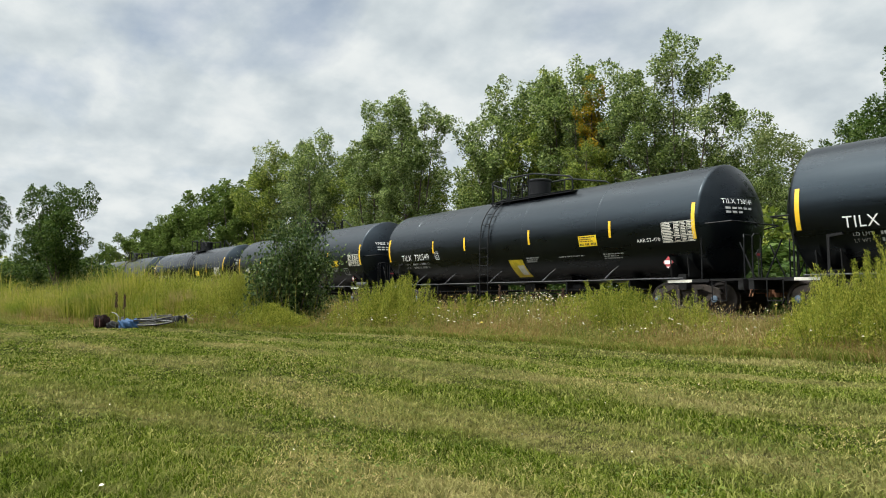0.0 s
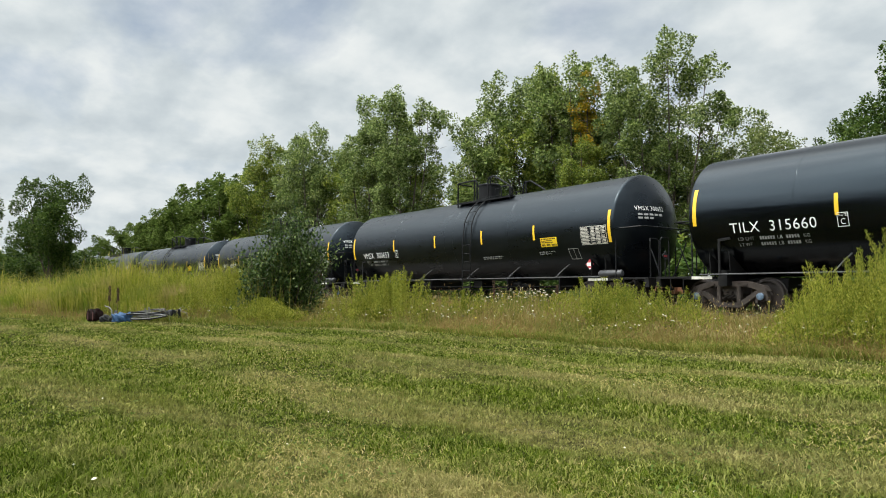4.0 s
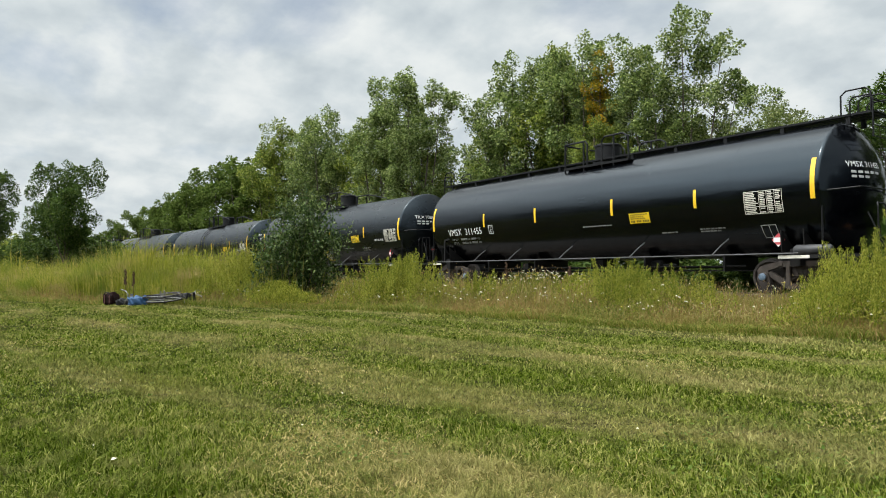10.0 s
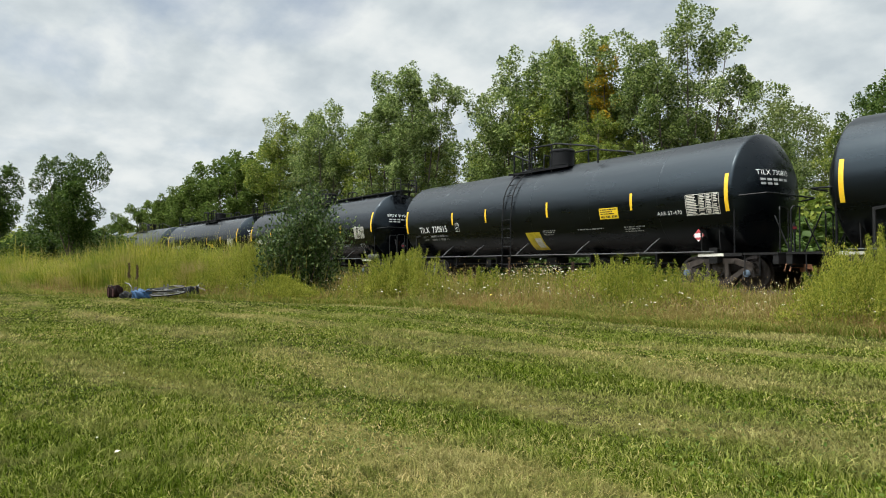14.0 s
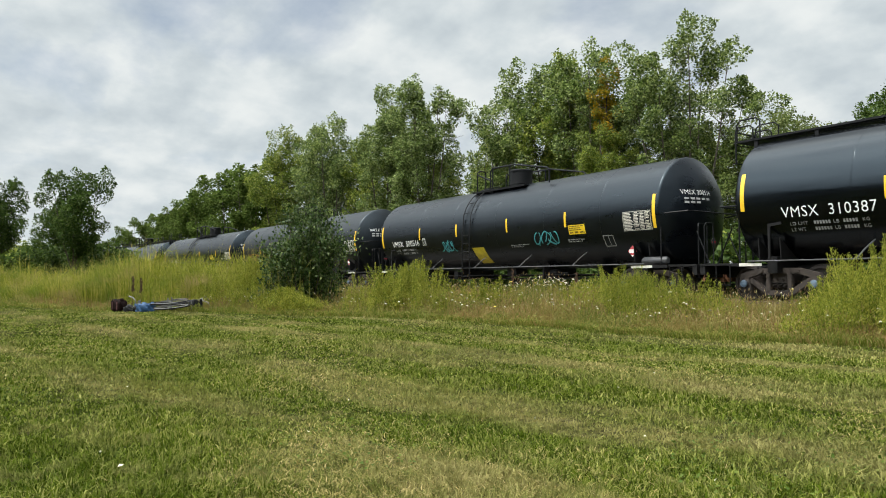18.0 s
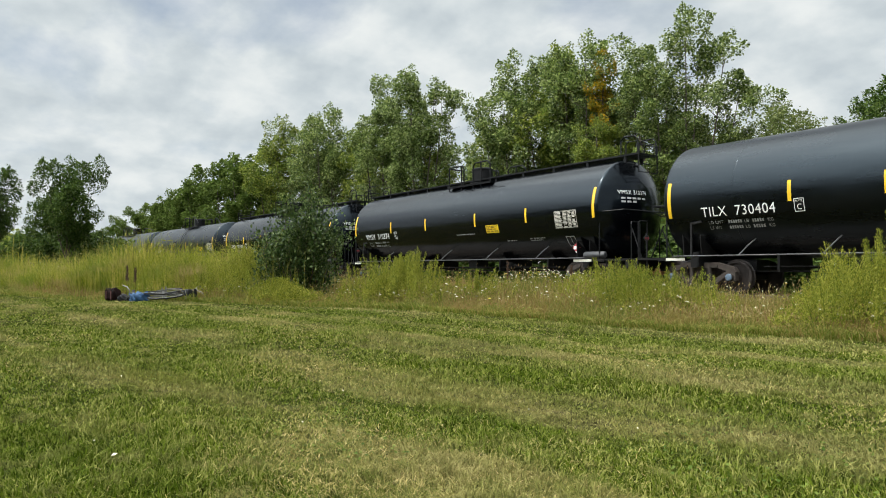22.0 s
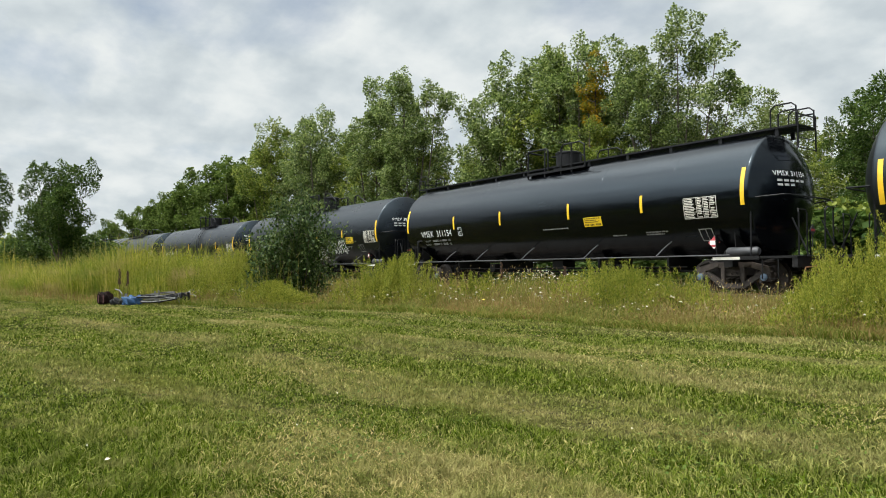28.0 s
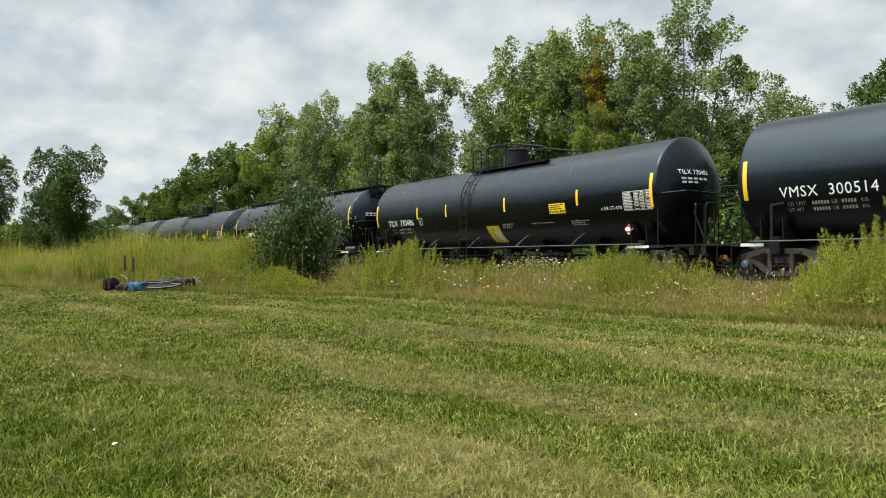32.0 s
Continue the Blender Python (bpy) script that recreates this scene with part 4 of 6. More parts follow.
    for x, y, s in ((-58, 3.2, 0.75), (-60, 8.0, 0.85), (-63, 5.2, 0.9), (-66, 9.6, 0.95), (-56, 9.3, 0.6)):
        plant(hedge, x, y, s, x, "dark green bush among the reeds under the tree", "bush", "bush", "bushes among the reeds", 1.15)
    for x, y, s in ((-88, 4, 1.0), (-95, 9, 1.2), (-80, 1, 0.8), (-105, 6, 1.3), (-120, 2, 1.5)):
        plant(bush, x, y, s, x, "dense green bush at the end of the meadow", "bush", "bush", "far bushes", 1.2)


build_trees()


def build_shrub():
    global rng
    rng = np.random.default_rng(21)
    wood, tips = Shape(), []
    for i in range(30):
        a, r = i * 2.4, rng.uniform(0.15, 1.15)
        hh = rng.uniform(1.5, 2.15) * (1.16 - 0.50 * r)
        p = [(0.12 * math.cos(a), 0.12 * math.sin(a), -0.05), (0.72 * r * math.cos(a), 0.72 * r * math.sin(a), hh * 0.40), (0.90 * r * math.cos(a), 0.90 * r * math.sin(a), hh)]
        wood.tube(p, [0.022, 0.014, 0.004], 5, False)
        for u in rng.uniform(0.10, 1.0, 12):
            q = Vector(p[0]).lerp(Vector(p[1]), u * 2) if u < 0.5 else Vector(p[1]).lerp(Vector(p[2]), u * 2 - 1)
            e = q + Vector((rng.normal(0, 0.22), rng.normal(0, 0.22), rng.normal(0.05, 0.18)))
            wood.tube([q, e], [0.006, 0.002], 3, False)
            tips.append((tuple(q), tuple(e)))
    tips = np.array(tips)
    n = 20000
    pick = rng.integers(0, len(tips), n)
    off = rng.normal(0, 1, (n, 3))
    along = rng.uniform(0.2, 1.25, (n, 1))
    c = tips[pick, 0] * (1 - along) + tips[pick, 1] * along + off * 0.075
    c[:, 2] = np.maximum(c[:, 2], 0.08)
    w = off + rng.normal(0, 0.7, (n, 3)) + np.array([0, 0, 0.2])
    root = tagged(new("shrub"), "dark green leafy shrub growing beside the tall grass", "shrub")
    root.location = (-14.06, 6.08, -0.02)
    root.scale = (0.90, 0.90, 1.20)
    tagged(part("branchwork", wood.mesh("branchwork", BARK), root), kind="stuff")
    part("crown", leaf_cloud("crown", c, w, rng.uniform(0.045, 0.088, n), 0.1, LEAF_D, 0.66), root)


build_shrub()

# ---- the train ----
R, ZC, TANK_HALF = 1.63, 2.60, 7.80
cache = {}


def once(key, make):
    if key not in cache:
        cache[key] = make()
    return cache[key]


def skin(z, off=0.006):
    """How far the tank's side stands out (towards -y) at a height."""
    return -math.sqrt(max(0.0, (R + off) ** 2 - (z - ZC) ** 2))


def decal(name, rects, mat, off=0.006):
    """Thin films on the tank's side: (x0, x1, z0, z1) each."""
    s = Shape()
    for x0, x1, z0, z1 in rects:
        n = max(1, int(abs(z1 - z0) / 0.12) + 1)
        k = len(s.v)
        for i in range(n + 1):
            z = z0 + (z1 - z0) * i / n
            for x in (x0, x1):
                s.v.append((x, skin(z, off), z))
        for i in range(n):
            s.f.append((k + 2 * i, k + 2 * i + 1, k + 2 * i + 3, k + 2 * i + 2))
    return s.mesh(name, mat)


def lettering(name, body, width, cap, mat, where):
    """Built-in font laid out to a width and cap height; where(u, v) gives the place."""
    cu = bpy.data.curves.new(name, "FONT")
    cu.body, cu.size, cu.resolution_u, cu.offset = body, 1.0, 3, 0.0
    cu.space_character = 1.08
    ob = bpy.data.objects.new(name, cu)
    me = bpy.data.meshes.new_from_object(ob)
    bpy.data.objects.remove(ob)
    # cut into bands, so that the letters follow the curve of the tank
    bm = bmesh.new()
    bm.from_mesh(me)
    for i in range(1, 9):
        bmesh.ops.bisect_plane(bm, geom=bm.verts[:] + bm.edges[:] + bm.faces[:], plane_co=(0, 0.09 * i - 0.02, 0), plane_no=(0, 1, 0))
    bm.to_mesh(me)
    bm.free()
    co = np.empty(len(me.vertices) * 3)
    me.vertices.foreach_get("co", co)
    co = co.reshape(-1, 3)
    co[:, 0] -= co[:, 0].min()
    co[:, 1] -= co[:, 1].min()
    co[:, 0] *= width / co[:, 0].max()
    co[:, 1] *= cap / co[:, 1].max()
    me.vertices.foreach_set("co", np.array([where(u, v) for u, v, _ in co]).ravel())
    me.materials.clear()
    me.materials.append(mat)
    me.name = name
    me.update()
    return me


def on_side(x0, z0):
    return lambda u, v: (x0 + u, skin(z0 + v, 0.007), z0 + v)


KNUCKLE, LEAN = 0.11, radians(37)


def head_depth(r):
    """A deep dished head behind a tight knuckle."""
    rc = R - KNUCKLE
    rj, xj = rc + KNUCKLE * math.sin(LEAN), KNUCKLE * math.cos(LEAN)
    if r > rj:
        return math.sqrt(max(0.0, KNUCKLE ** 2 - (r - rc) ** 2))
    return xj + rj * math.tan(LEAN) / 2 * (1 - (r / rj) ** 2)


def on_head(y0, z0):
    def where(u, v):
        y, z = y0 + u, z0 + v
        return (TANK_HALF + head_depth(math.hypot(y, z - ZC)) + 0.01, y, z)
    return where


def tank_mesh(mat):
    rad = [0.002] + [1.58 * i / 11 for i in range(1, 12)] + [R - KNUCKLE + KNUCKLE * math.sin(LEAN + (math.pi / 2 - LEAN) * i / 8) for i in range(1, 9)]
    prof = [(-TANK_HALF - head_depth(r), r) for r in rad]
    prof += [(x, R) for x in np.linspace(-TANK_HALF + 0.15, TANK_HALF - 0.15, 14)]
    prof += [(TANK_HALF + head_depth(r), r) for r in reversed(rad)]
    return Shape().spun(prof, "x", (0, 0, ZC), 72).mesh("tank", mat, True)


def ring_mesh(x, mat):
    """A girth seam, standing a few millimetres proud."""
    prof = [(x - 0.022, R - 0.003), (x - 0.014, R + 0.003), (x - 0.005, R + 0.006), (x + 0.005, R + 0.006), (x + 0.014, R + 0.003), (x + 0.022, R - 0.003)]
    return Shape().spun(prof, "x", (0, 0, ZC), 48, False).mesh("girth_seam", mat, True)


def side_frame(side):
    """A cast frame: top and bottom chords, two columns round the springs, a pedestal at each end."""
    s, y0, y1 = Shape(), side * 0.93, side * 1.07
    s.slab([(-1.08, 0.60), (-1.00, 0.72), (-0.50, 0.85), (0.50, 0.85), (1.00, 0.72), (1.08, 0.60), (0.94, 0.57), (0.48, 0.71), (-0.48, 0.71), (-0.94, 0.57)], "y", y0, y1)
    s.slab([(-0.84, 0.54), (-0.32, 0.17), (0.32, 0.17), (0.84, 0.54), (0.72, 0.60), (0.26, 0.29), (-0.26, 0.29), (-0.72, 0.60)], "y", y0 + side * 0.004, y1 - side * 0.004)
    for q in (-1, 1):
        s.box(q * 0.22, q * 0.33, y0 + side * 0.01, y1 + side * 0.015, 0.27, 0.73, 0.015)
        s.slab([(q * 0.72, 0.30), (q * 0.78, 0.62), (q * 1.02, 0.62), (q * 1.07, 0.38), (q * 1.00, 0.36), (q * 0.98, 0.52), (q * 0.82, 0.52), (q * 0.79, 0.30)], "y", y0 + side * 0.01, y1 + side * 0.02)
        s.box(q * 0.40, q * 0.52, y1 - side * 0.01, y1 + side * 0.03, 0.735, 0.79)
    return s.mesh("side_frame", TRUCK_STEEL)


def springs(side):
    s = Shape()
    for side in (side,):
        for dx in (-0.14, 0.0, 0.14):
            pts = [(dx + 0.055 * math.cos(a * 0.8), side * 1.0 + 0.09 * math.sin(a * 0.8), 0.30 + 0.02 * a) for a in range(14)]
            s.tube(pts, 0.016, 4, False)
    return s.mesh("spring_nest", TRUCK_STEEL)


def wheelset():
    s = Shape()
    for side in (-1, 1):
        prof = [(0.66, 0.08), (0.675, 0.12), (0.70, 0.34), (0.685, 0.38), (0.68, 0.482), (0.695, 0.487), (0.712, 0.462), (0.80, 0.455), (0.815, 0.44), (0.815, 0.385), (0.755, 0.37), (0.745, 0.14), (0.80, 0.11), (0.80, 0.075)]
        s.spun([(side * a, r) for a, r in prof], "y", n=18)
        s.spun([(side * 0.80, 0.075), (side * 0.95, 0.075), (side * 0.95, 0.12), (side * 1.10, 0.12), (side * 1.115, 0.10), (side * 1.14, 0.09), (side * 1.145, 0.02)], "y", n=10)
        for a in (0, 2.1, 4.2):
            s.box(0.055 * math.cos(a) - 0.014, 0.055 * math.cos(a) + 0.014, side * 1.135, side * 1.165, 0.055 * math.sin(a) - 0.014, 0.055 * math.sin(a) + 0.014)
    s.spun([(-0.7, 0.075), (0.7, 0.075)], "y", n=12)
    return s.mesh("wheelset", WHEEL_STEEL, True)


WHEELS = {-1: [], 1: []}


def truck(car, x):
    t = part("truck", once("truck_bolster", lambda: Shape().box(-0.24, 0.24, -1.0, 1.0, 0.48, 0.74, 0.04).spun([(0.74, 0.24), (0.86, 0.22)], "z", n=20).mesh("truck", TRUCK_STEEL)), car, "grimy cast steel truck with roller bearings")
    t.location.x = x
    for side in (-1, 1):
        part("side_frame", once(("side_frame", side), lambda: side_frame(side)), t)
        part("spring_nest", once(("springs", side), lambda: springs(side)), t)
        for q in (-1, 1):
            part("bearing_cap", once(("cap", side, q), lambda: Shape().spun([(side * 1.14, 0.095), (side * 1.17, 0.09), (side * 1.185, 0.06), (side * 1.19, 0.005)], "y", (q * 0.89, 0, 0.457), 14).mesh("bearing_cap", CAP_BLUE, True)), t, "faded blue bearing cap")
    part("brake_beam", once("brake_beam", lambda: Shape().box(-0.42, -0.36, -0.8, 0.8, 0.36, 0.44).box(0.36, 0.42, -0.8, 0.8, 0.36, 0.44).mesh("brake_beam", TRUCK_STEEL)), t)
    for q in (-1, 1):
        w = part("wheelset", once("wheelset", wheelset), t)
        w.location = (q * 0.89, 0, 0.457)
        WHEELS[q].append(w)


def handrail(side):
    s = Shape()
    s.tube([(-7.6, side * 1.60, 1.02), (7.35, side * 1.60, 1.02)], 0.018, 8)
    return s.mesh("side_handrail", RAIL_PIPE)


def bracket(side):
    return Shape().tube([(0, side * 1.60, 1.02), (0.11, side * 1.38, 1.26), (0.22, side * 1.14, 1.47)], 0.017, 6).mesh("handrail_bracket", RAIL_PIPE)


def end_rail(q):
    """The hoop over the end of the car and the shorter posts below it."""
    s, x = Shape(), q * 8.62
    s.tube([(x - q * 0.75, -1.50, 0.98), (x - q * 0.75, -1.50, 2.36), (x - q * 0.68, -1.46, 2.46), (x - q * 0.05, -1.20, 2.50), (x, -1.0, 2.50), (x, 1.0, 2.50), (x - q * 0.05, 1.20, 2.50), (x - q * 0.68, 1.46, 2.46), (x - q * 0.75, 1.50, 2.36), (x - q * 0.75, 1.50, 0.98)], 0.021, 7)
    return s.mesh("end_handrail", BLACK_TRIM)


def end_post(q, y):
    x = q * 8.98
    return Shape().tube([(x, y, 0.62), (x, y, 2.02), (x - q * 0.03, y + 0.04, 2.10), (x - q * 0.03, y + 0.36, 2.10), (x, y + 0.4, 2.02), (x, y + 0.4, 0.62)], 0.019, 6).mesh("end_grab_rail", BLACK_TRIM)


def end_deck(q):
    x0, x1 = q * 8.05, q * 9.02
    s = Shape().box(x0, x1, -1.52, 1.52, 0.93, 0.985, 0.01)
    s.box(q * 8.88, x1, -1.50, 1.50, 0.70, 0.93)
    s.box(q * 5.9, q * 9.0, -0.33, 0.33, 0.62, 0.94, 0.03)
    s.box(q * 7.0, q * 7.25, -1.30, 1.30, 0.72, 1.14, 0.03)
    for y in (-1.5, 1.5):
        s.box(q * 7.55, q * 8.1, y - 0.05, y + 0.05, 0.90, 0.985)
        s.tube([(q * 8.15, y, 0.93), (q * 8.15, y, 0.42), (q * 8.55, y, 0.42), (q * 8.55, y, 0.93)], 0.016, 6)
    return s.mesh("end_sill", SILL_STEEL)


def saddle(q):
    """The cradle that carries the tank over a truck."""
    s = Shape()
    for x in (q * 6.85, q * 7.40):
        s.slab([(-1.40, 1.06), (1.40, 1.06), (1.44, 1.60), (1.18, 1.42), (0.7, 1.12), (-0.7, 1.12), (-1.18, 1.42), (-1.44, 1.60)], "x", x - 0.012, x + 0.012)
    return s.mesh("saddle", SILL_STEEL)


def corner_post(q, y):
    """The plate post with an arm that steadies the end handrail against the tank."""
    x = q * 7.08
    s = Shape().slab([(x - q * 0.03, 0.98), (x + q * 0.03, 0.98), (x + q * 0.03, 1.93), (x - q * 0.30, 1.97), (x - q * 0.32, 1.91), (x - q * 0.03, 1.87)], "y", y - 0.02, y + 0.02)
    return s.mesh("corner_post", SILL_STEEL)


def end_brace(q, y):
    x = q * 8.95
    return Shape().tube([(x, y, 0.98), (x - q * 0.42, y * 0.96, 1.95)], 0.02, 6).mesh("end_brace", BLACK_TRIM)


def coupler(q):
    s = Shape().box(q * 8.90, q * 9.04, -0.26, 0.26, 0.50, 0.97, 0.03)
    s.box(q * 8.55, q * 9.0, -0.11, 0.11, 0.60, 0.88, 0.03)
    s.slab([(q * 8.98, -0.13), (q * 9.11, -0.19), (q * 9.19, -0.13), (q * 9.13, -0.02), (q * 9.12, 0.05), (q * 9.18, 0.13), (q * 9.10, 0.18), (q * 8.98, 0.13)], "z", 0.58, 0.92)
    s.tube([(q * 8.98, -0.30, 0.78), (q * 9.05, -0.62, 0.74), (q * 9.05, -1.20, 0.70), (q * 9.05, -1.30, 0.52)], 0.016, 6)
    return s.mesh("coupler", RUST)


def air_hose(q):
    return Shape().tube([(q * 8.98, 0.35, 0.62), (q * 9.06, 0.34, 0.52), (q * 9.10, 0.30, 0.36), (q * 9.12, 0.22, 0.30)], 0.022, 6).mesh("air_hose", BLACK_TRIM)


def under_gear(i):
    if i == 0:
        return Shape().box(-0.26, 0.26, -0.30, 0.30, 0.70, 1.02, 0.06).spun([(0.62, 0.20), (0.48, 0.16), (0.42, 0.16)], "z", n=16).mesh("outlet_valve", SILL_STEEL)
    if i == 1:
        return Shape().spun([(2.3, 0.03), (2.32, 0.14), (2.75, 0.14), (2.80, 0.05), (3.25, 0.03)], "x", (0, -0.5, 0.80), 14).mesh("brake_cylinder", SILL_STEEL)
    return Shape().box(-3.25, -2.95, -0.7, -0.4, 0.64, 0.92, 0.04).mesh("control_valve", SILL_STEEL)


def hanger(x):
    return Shape().box(x - 0.03, x + 0.03, -0.9, 0.75, 0.60, 1.05).mesh("pipe_hanger", SILL_STEEL)


def brake_pipe():
    s = Shape()
    s.tube([(-8.8, 0.35, 0.70), (-6.0, 0.62, 0.72), (6.0, 0.62, 0.72), (8.8, 0.35, 0.70)], 0.02, 6)
    s.tube([(-6.0, -0.55, 0.62), (6.0, -0.55, 0.62)], 0.018, 6)
    s.tube([(-5.4, -0.85, 0.74), (5.6, -0.85, 0.74)], 0.016, 6)
    return s.mesh("brake_pipe", SILL_STEEL)


def ladder_rails(x):
    """Two stringers that follow the tank from the rail up to the walkway."""
    s = Shape()
    for dx in (-0.23, 0.23):
        pts = [(x + dx, -1.72, 0.55), (x + dx, -1.72, 2.30)]
        for i in range(1, 9):
            a = radians(180 - 8 - i * 9.6)
            pts.append((x + dx, (R + 0.09) * math.cos(a), ZC + (R + 0.09) * math.sin(a)))
        s.tube(pts, 0.022, 6)
    return s.mesh("ladder", BLACK_TRIM)


def rung(x, y, z):
    return Shape().tube([(x - 0.23, y, z), (x + 0.23, y, z)], 0.014, 6).mesh("rung", BLACK_TRIM)


def dome_mesh(x, mat):
    s = Shape().spun([(4.12, 0.50), (4.24, 0.50), (4.25, 0.43), (4.30, 0.44), (4.31, 0.43), (4.76, 0.43), (4.77, 0.46), (4.82, 0.46), (4.85, 0.41), (4.86, 0.2)], "z", (x, 0, 0), 28)
    return s.mesh("valve_housing", mat, True)


def grating(x0, x1, side):
    """The walk beside the valve housing, on the tank's shoulder."""
    y0, y1 = side * 0.52, side * 0.98
    s = Shape().box(x0, x1, y0, y1, 4.06, 4.085)
    s.box(x0, x1, y1 - side * 0.03, y1, 4.03, 4.10)
    return s.mesh("platform", BLACK_TRIM)


def pipe_run(name, runs, r=0.03):
    s = Shape()
    for pts in runs:
        s.tube(pts, r, 7)
    return s.mesh(name, BLACK_TRIM)


def low_rail(kind, y, X):
    w = 0.35 if y < 0 else -0.35
    if kind == "G":
        return low_rail("S", y, lambda d: X(d + 0.36))
    if kind == "S":
        return pipe_run("low_railing", [[(X(6.37), y, 3.95), (X(6.37), y, 4.86), (X(6.40), y + w * 0.3, 4.93), (X(6.42), y + w, 4.93), (X(6.42), y + w * 1.1, 4.80), (X(6.42), y + w * 1.1, 4.1)],
                                        [(X(6.38), y, 4.78), (X(7.25), y, 4.44)]])
    a, b = (7.20, 8.40) if kind == "V" else (6.88, 7.88)
    return pipe_run("low_railing", [[(X(a), y, 3.92), (X(a), y, 4.90)], [(X(a) + 0.02, y + w * 2, 4.86), (X(a) - 0.02, y + w * 0.4, 4.88), (X(a), y, 4.90), (X(b - 0.1), y, 4.90), (X(b), y, 4.80), (X(b), y, 4.0)], [(X(b - 0.16), y, 3.92), (X(b - 0.16), y, 4.90)]])


def high_rail(kind, y, X):
    if kind == "G":
        return pipe_run("high_railing", [[(X(7.56), y, 3.95), (X(7.56), y, 4.80), (X(7.70), y, 4.92), (X(8.7), y, 4.94), (X(9.70), y, 4.80), (X(9.78), y, 4.72), (X(9.78), y, 4.0)], [(X(8.55), y, 3.95), (X(8.55), y, 4.94)]])
    if kind == "S":
        return pipe_run("high_railing", [[(X(7.20), y, 3.95), (X(7.20), y, 4.80), (X(7.32), y, 4.92), (X(8.6), y, 4.90), (X(10.35), y, 4.56), (X(10.47), y, 4.48), (X(10.47), y, 4.0)],
                                         [(X(7.33), y, 3.95), (X(7.33), y, 4.90)], [(X(8.34), y, 3.95), (X(8.34), y, 4.90)]])
    if kind == "V":
        return pipe_run("high_railing", [[(X(9.05), y, 3.95), (X(9.05), y, 4.82), (X(9.15), y, 4.92), (X(9.47), y, 4.92), (X(10.22), y, 4.50), (X(10.32), y, 4.40), (X(10.32), y, 3.95)], [(X(9.2), y, 3.95), (X(9.2), y, 4.9)], [(X(9.05), y * 0.6, 4.05), (X(9.05), y * 0.6, 4.5), (X(9.4), y * 0.6, 4.5), (X(9.4), y * 0.6, 4.05)]])
    return pipe_run("high_railing", [[(X(8.50), y, 3.95), (X(8.50), y, 4.80), (X(8.62), y, 4.92), (X(9.35), y, 4.92), (X(9.55), y, 4.80), (X(9.57), y, 4.05)], [(X(8.98), y, 3.95), (X(8.98), y, 4.92)]])


def top_walkway():
    s = Shape()
    for y in (-0.44, 0.44):
        s.box(-8.55, 8.55, y - 0.02, y + 0.02, 4.295, 4.345)
    for i in range(156):
        x = -8.5 + i * 0.11
        s.box(x - 0.040, x + 0.040, -0.44, 0.44, 4.30, 4.33)
    for x in np.arange(-8.0, 8.1, 1.6):
        for y in (-0.40, 0.40):
            s.box(x - 0.05, x + 0.05, y - 0.03, y + 0.03, 4.10, 4.30)
    return s.mesh("top_walkway", BLACK_TRIM)


def walkway_hoop(q):
    s = Shape()
    x0, x1 = q * 8.56, q * 7.86
    for y in (-0.46, 0.46):
        s.tube([(x0, y, 3.72), (x0, y, 4.62), (x0 - q * 0.06, y, 4.72), (x0 - q * 0.42, y, 4.72), (x0 - q * 0.50, y, 4.64), (x0 - q * 0.50, y, 4.33)], 0.021, 7)
        s.tube([(x1 + q * 0.66, y, 4.33), (x1 + q * 0.66, y, 4.80), (x1 + q * 0.54, y, 4.90), (x1 + q * 0.12, y, 4.90), (x1, y, 4.80), (x1, y, 4.33)], 0.021, 7)
    s.tube([(x0, -0.46, 4.60), (x0, 0.46, 4.60)], 0.02, 6)
    for z in (3.74, 4.0, 4.25):
        s.tube([(x0, -0.46, z), (x0, 0.46, z)], 0.014, 6)
    return s.mesh("end_hoop", BLACK_TRIM)


def reservoir(x):
    return Shape().spun([(x - 0.44, 0.02), (x - 0.43, 0.08), (x - 0.38, 0.115), (x + 0.38, 0.115), (x + 0.43, 0.08), (x + 0.44, 0.02)], "x", (0, -1.40, 1.11), 18).mesh("air_reservoir", TANK_GREY, True)


def table_decal(x0, x1, z0, z1):
    r = random.Random(3)
    q, h, w = [], z1 - z0, x1 - x0
    t = 0.014
    q += [(x0, x1, z1 - t, z1), (x0, x1, z0, z0 + t), (x0, x0 + t, z0, z1), (x1 - t, x1, z0, z1), (x0, x1, z0 + h * 0.30, z0 + h * 0.30 + t)]
    for c in (0.40, 0.60, 0.80):
        q.append((x0 + w * c, x0 + w * c + t * 0.8, z0, z1))
    for i in range(12):
        z = z0 + h * (0.045 + 0.078 * i)
        for a, b in ((0.03, 0.37), (0.43, 0.57), (0.63, 0.77), (0.83, 0.97)):
            if r.random() < 0.96:
                e = a + (b - a) * r.uniform(0.7, 1.0)
                q.append((x0 + w * a, x0 + w * e, z, z + h * 0.045))
    return decal("data_table", q, TABLE_W)


def bars(name, x0, x1, z, rows, mat, cap=0.034, gap=0.062, seed=1):
    """Lines of writing too small to read."""
    r = random.Random(seed)
    q = []
    for i in range(rows):
        x, end = x0, x0 + (x1 - x0) * (1 if i == 0 else r.uniform(0.6, 1.0))
        left = r.randint(2, 6)
        while x < end:
            w, left = cap * r.uniform(0.42, 0.62), left - 1
            q.append((x, x + w, z - i * gap, z - i * gap + cap))
            x += w + cap * 0.22
            if left == 0:
                x, left = x + cap * 0.9, r.randint(2, 6)
    return decal(name, q, mat)


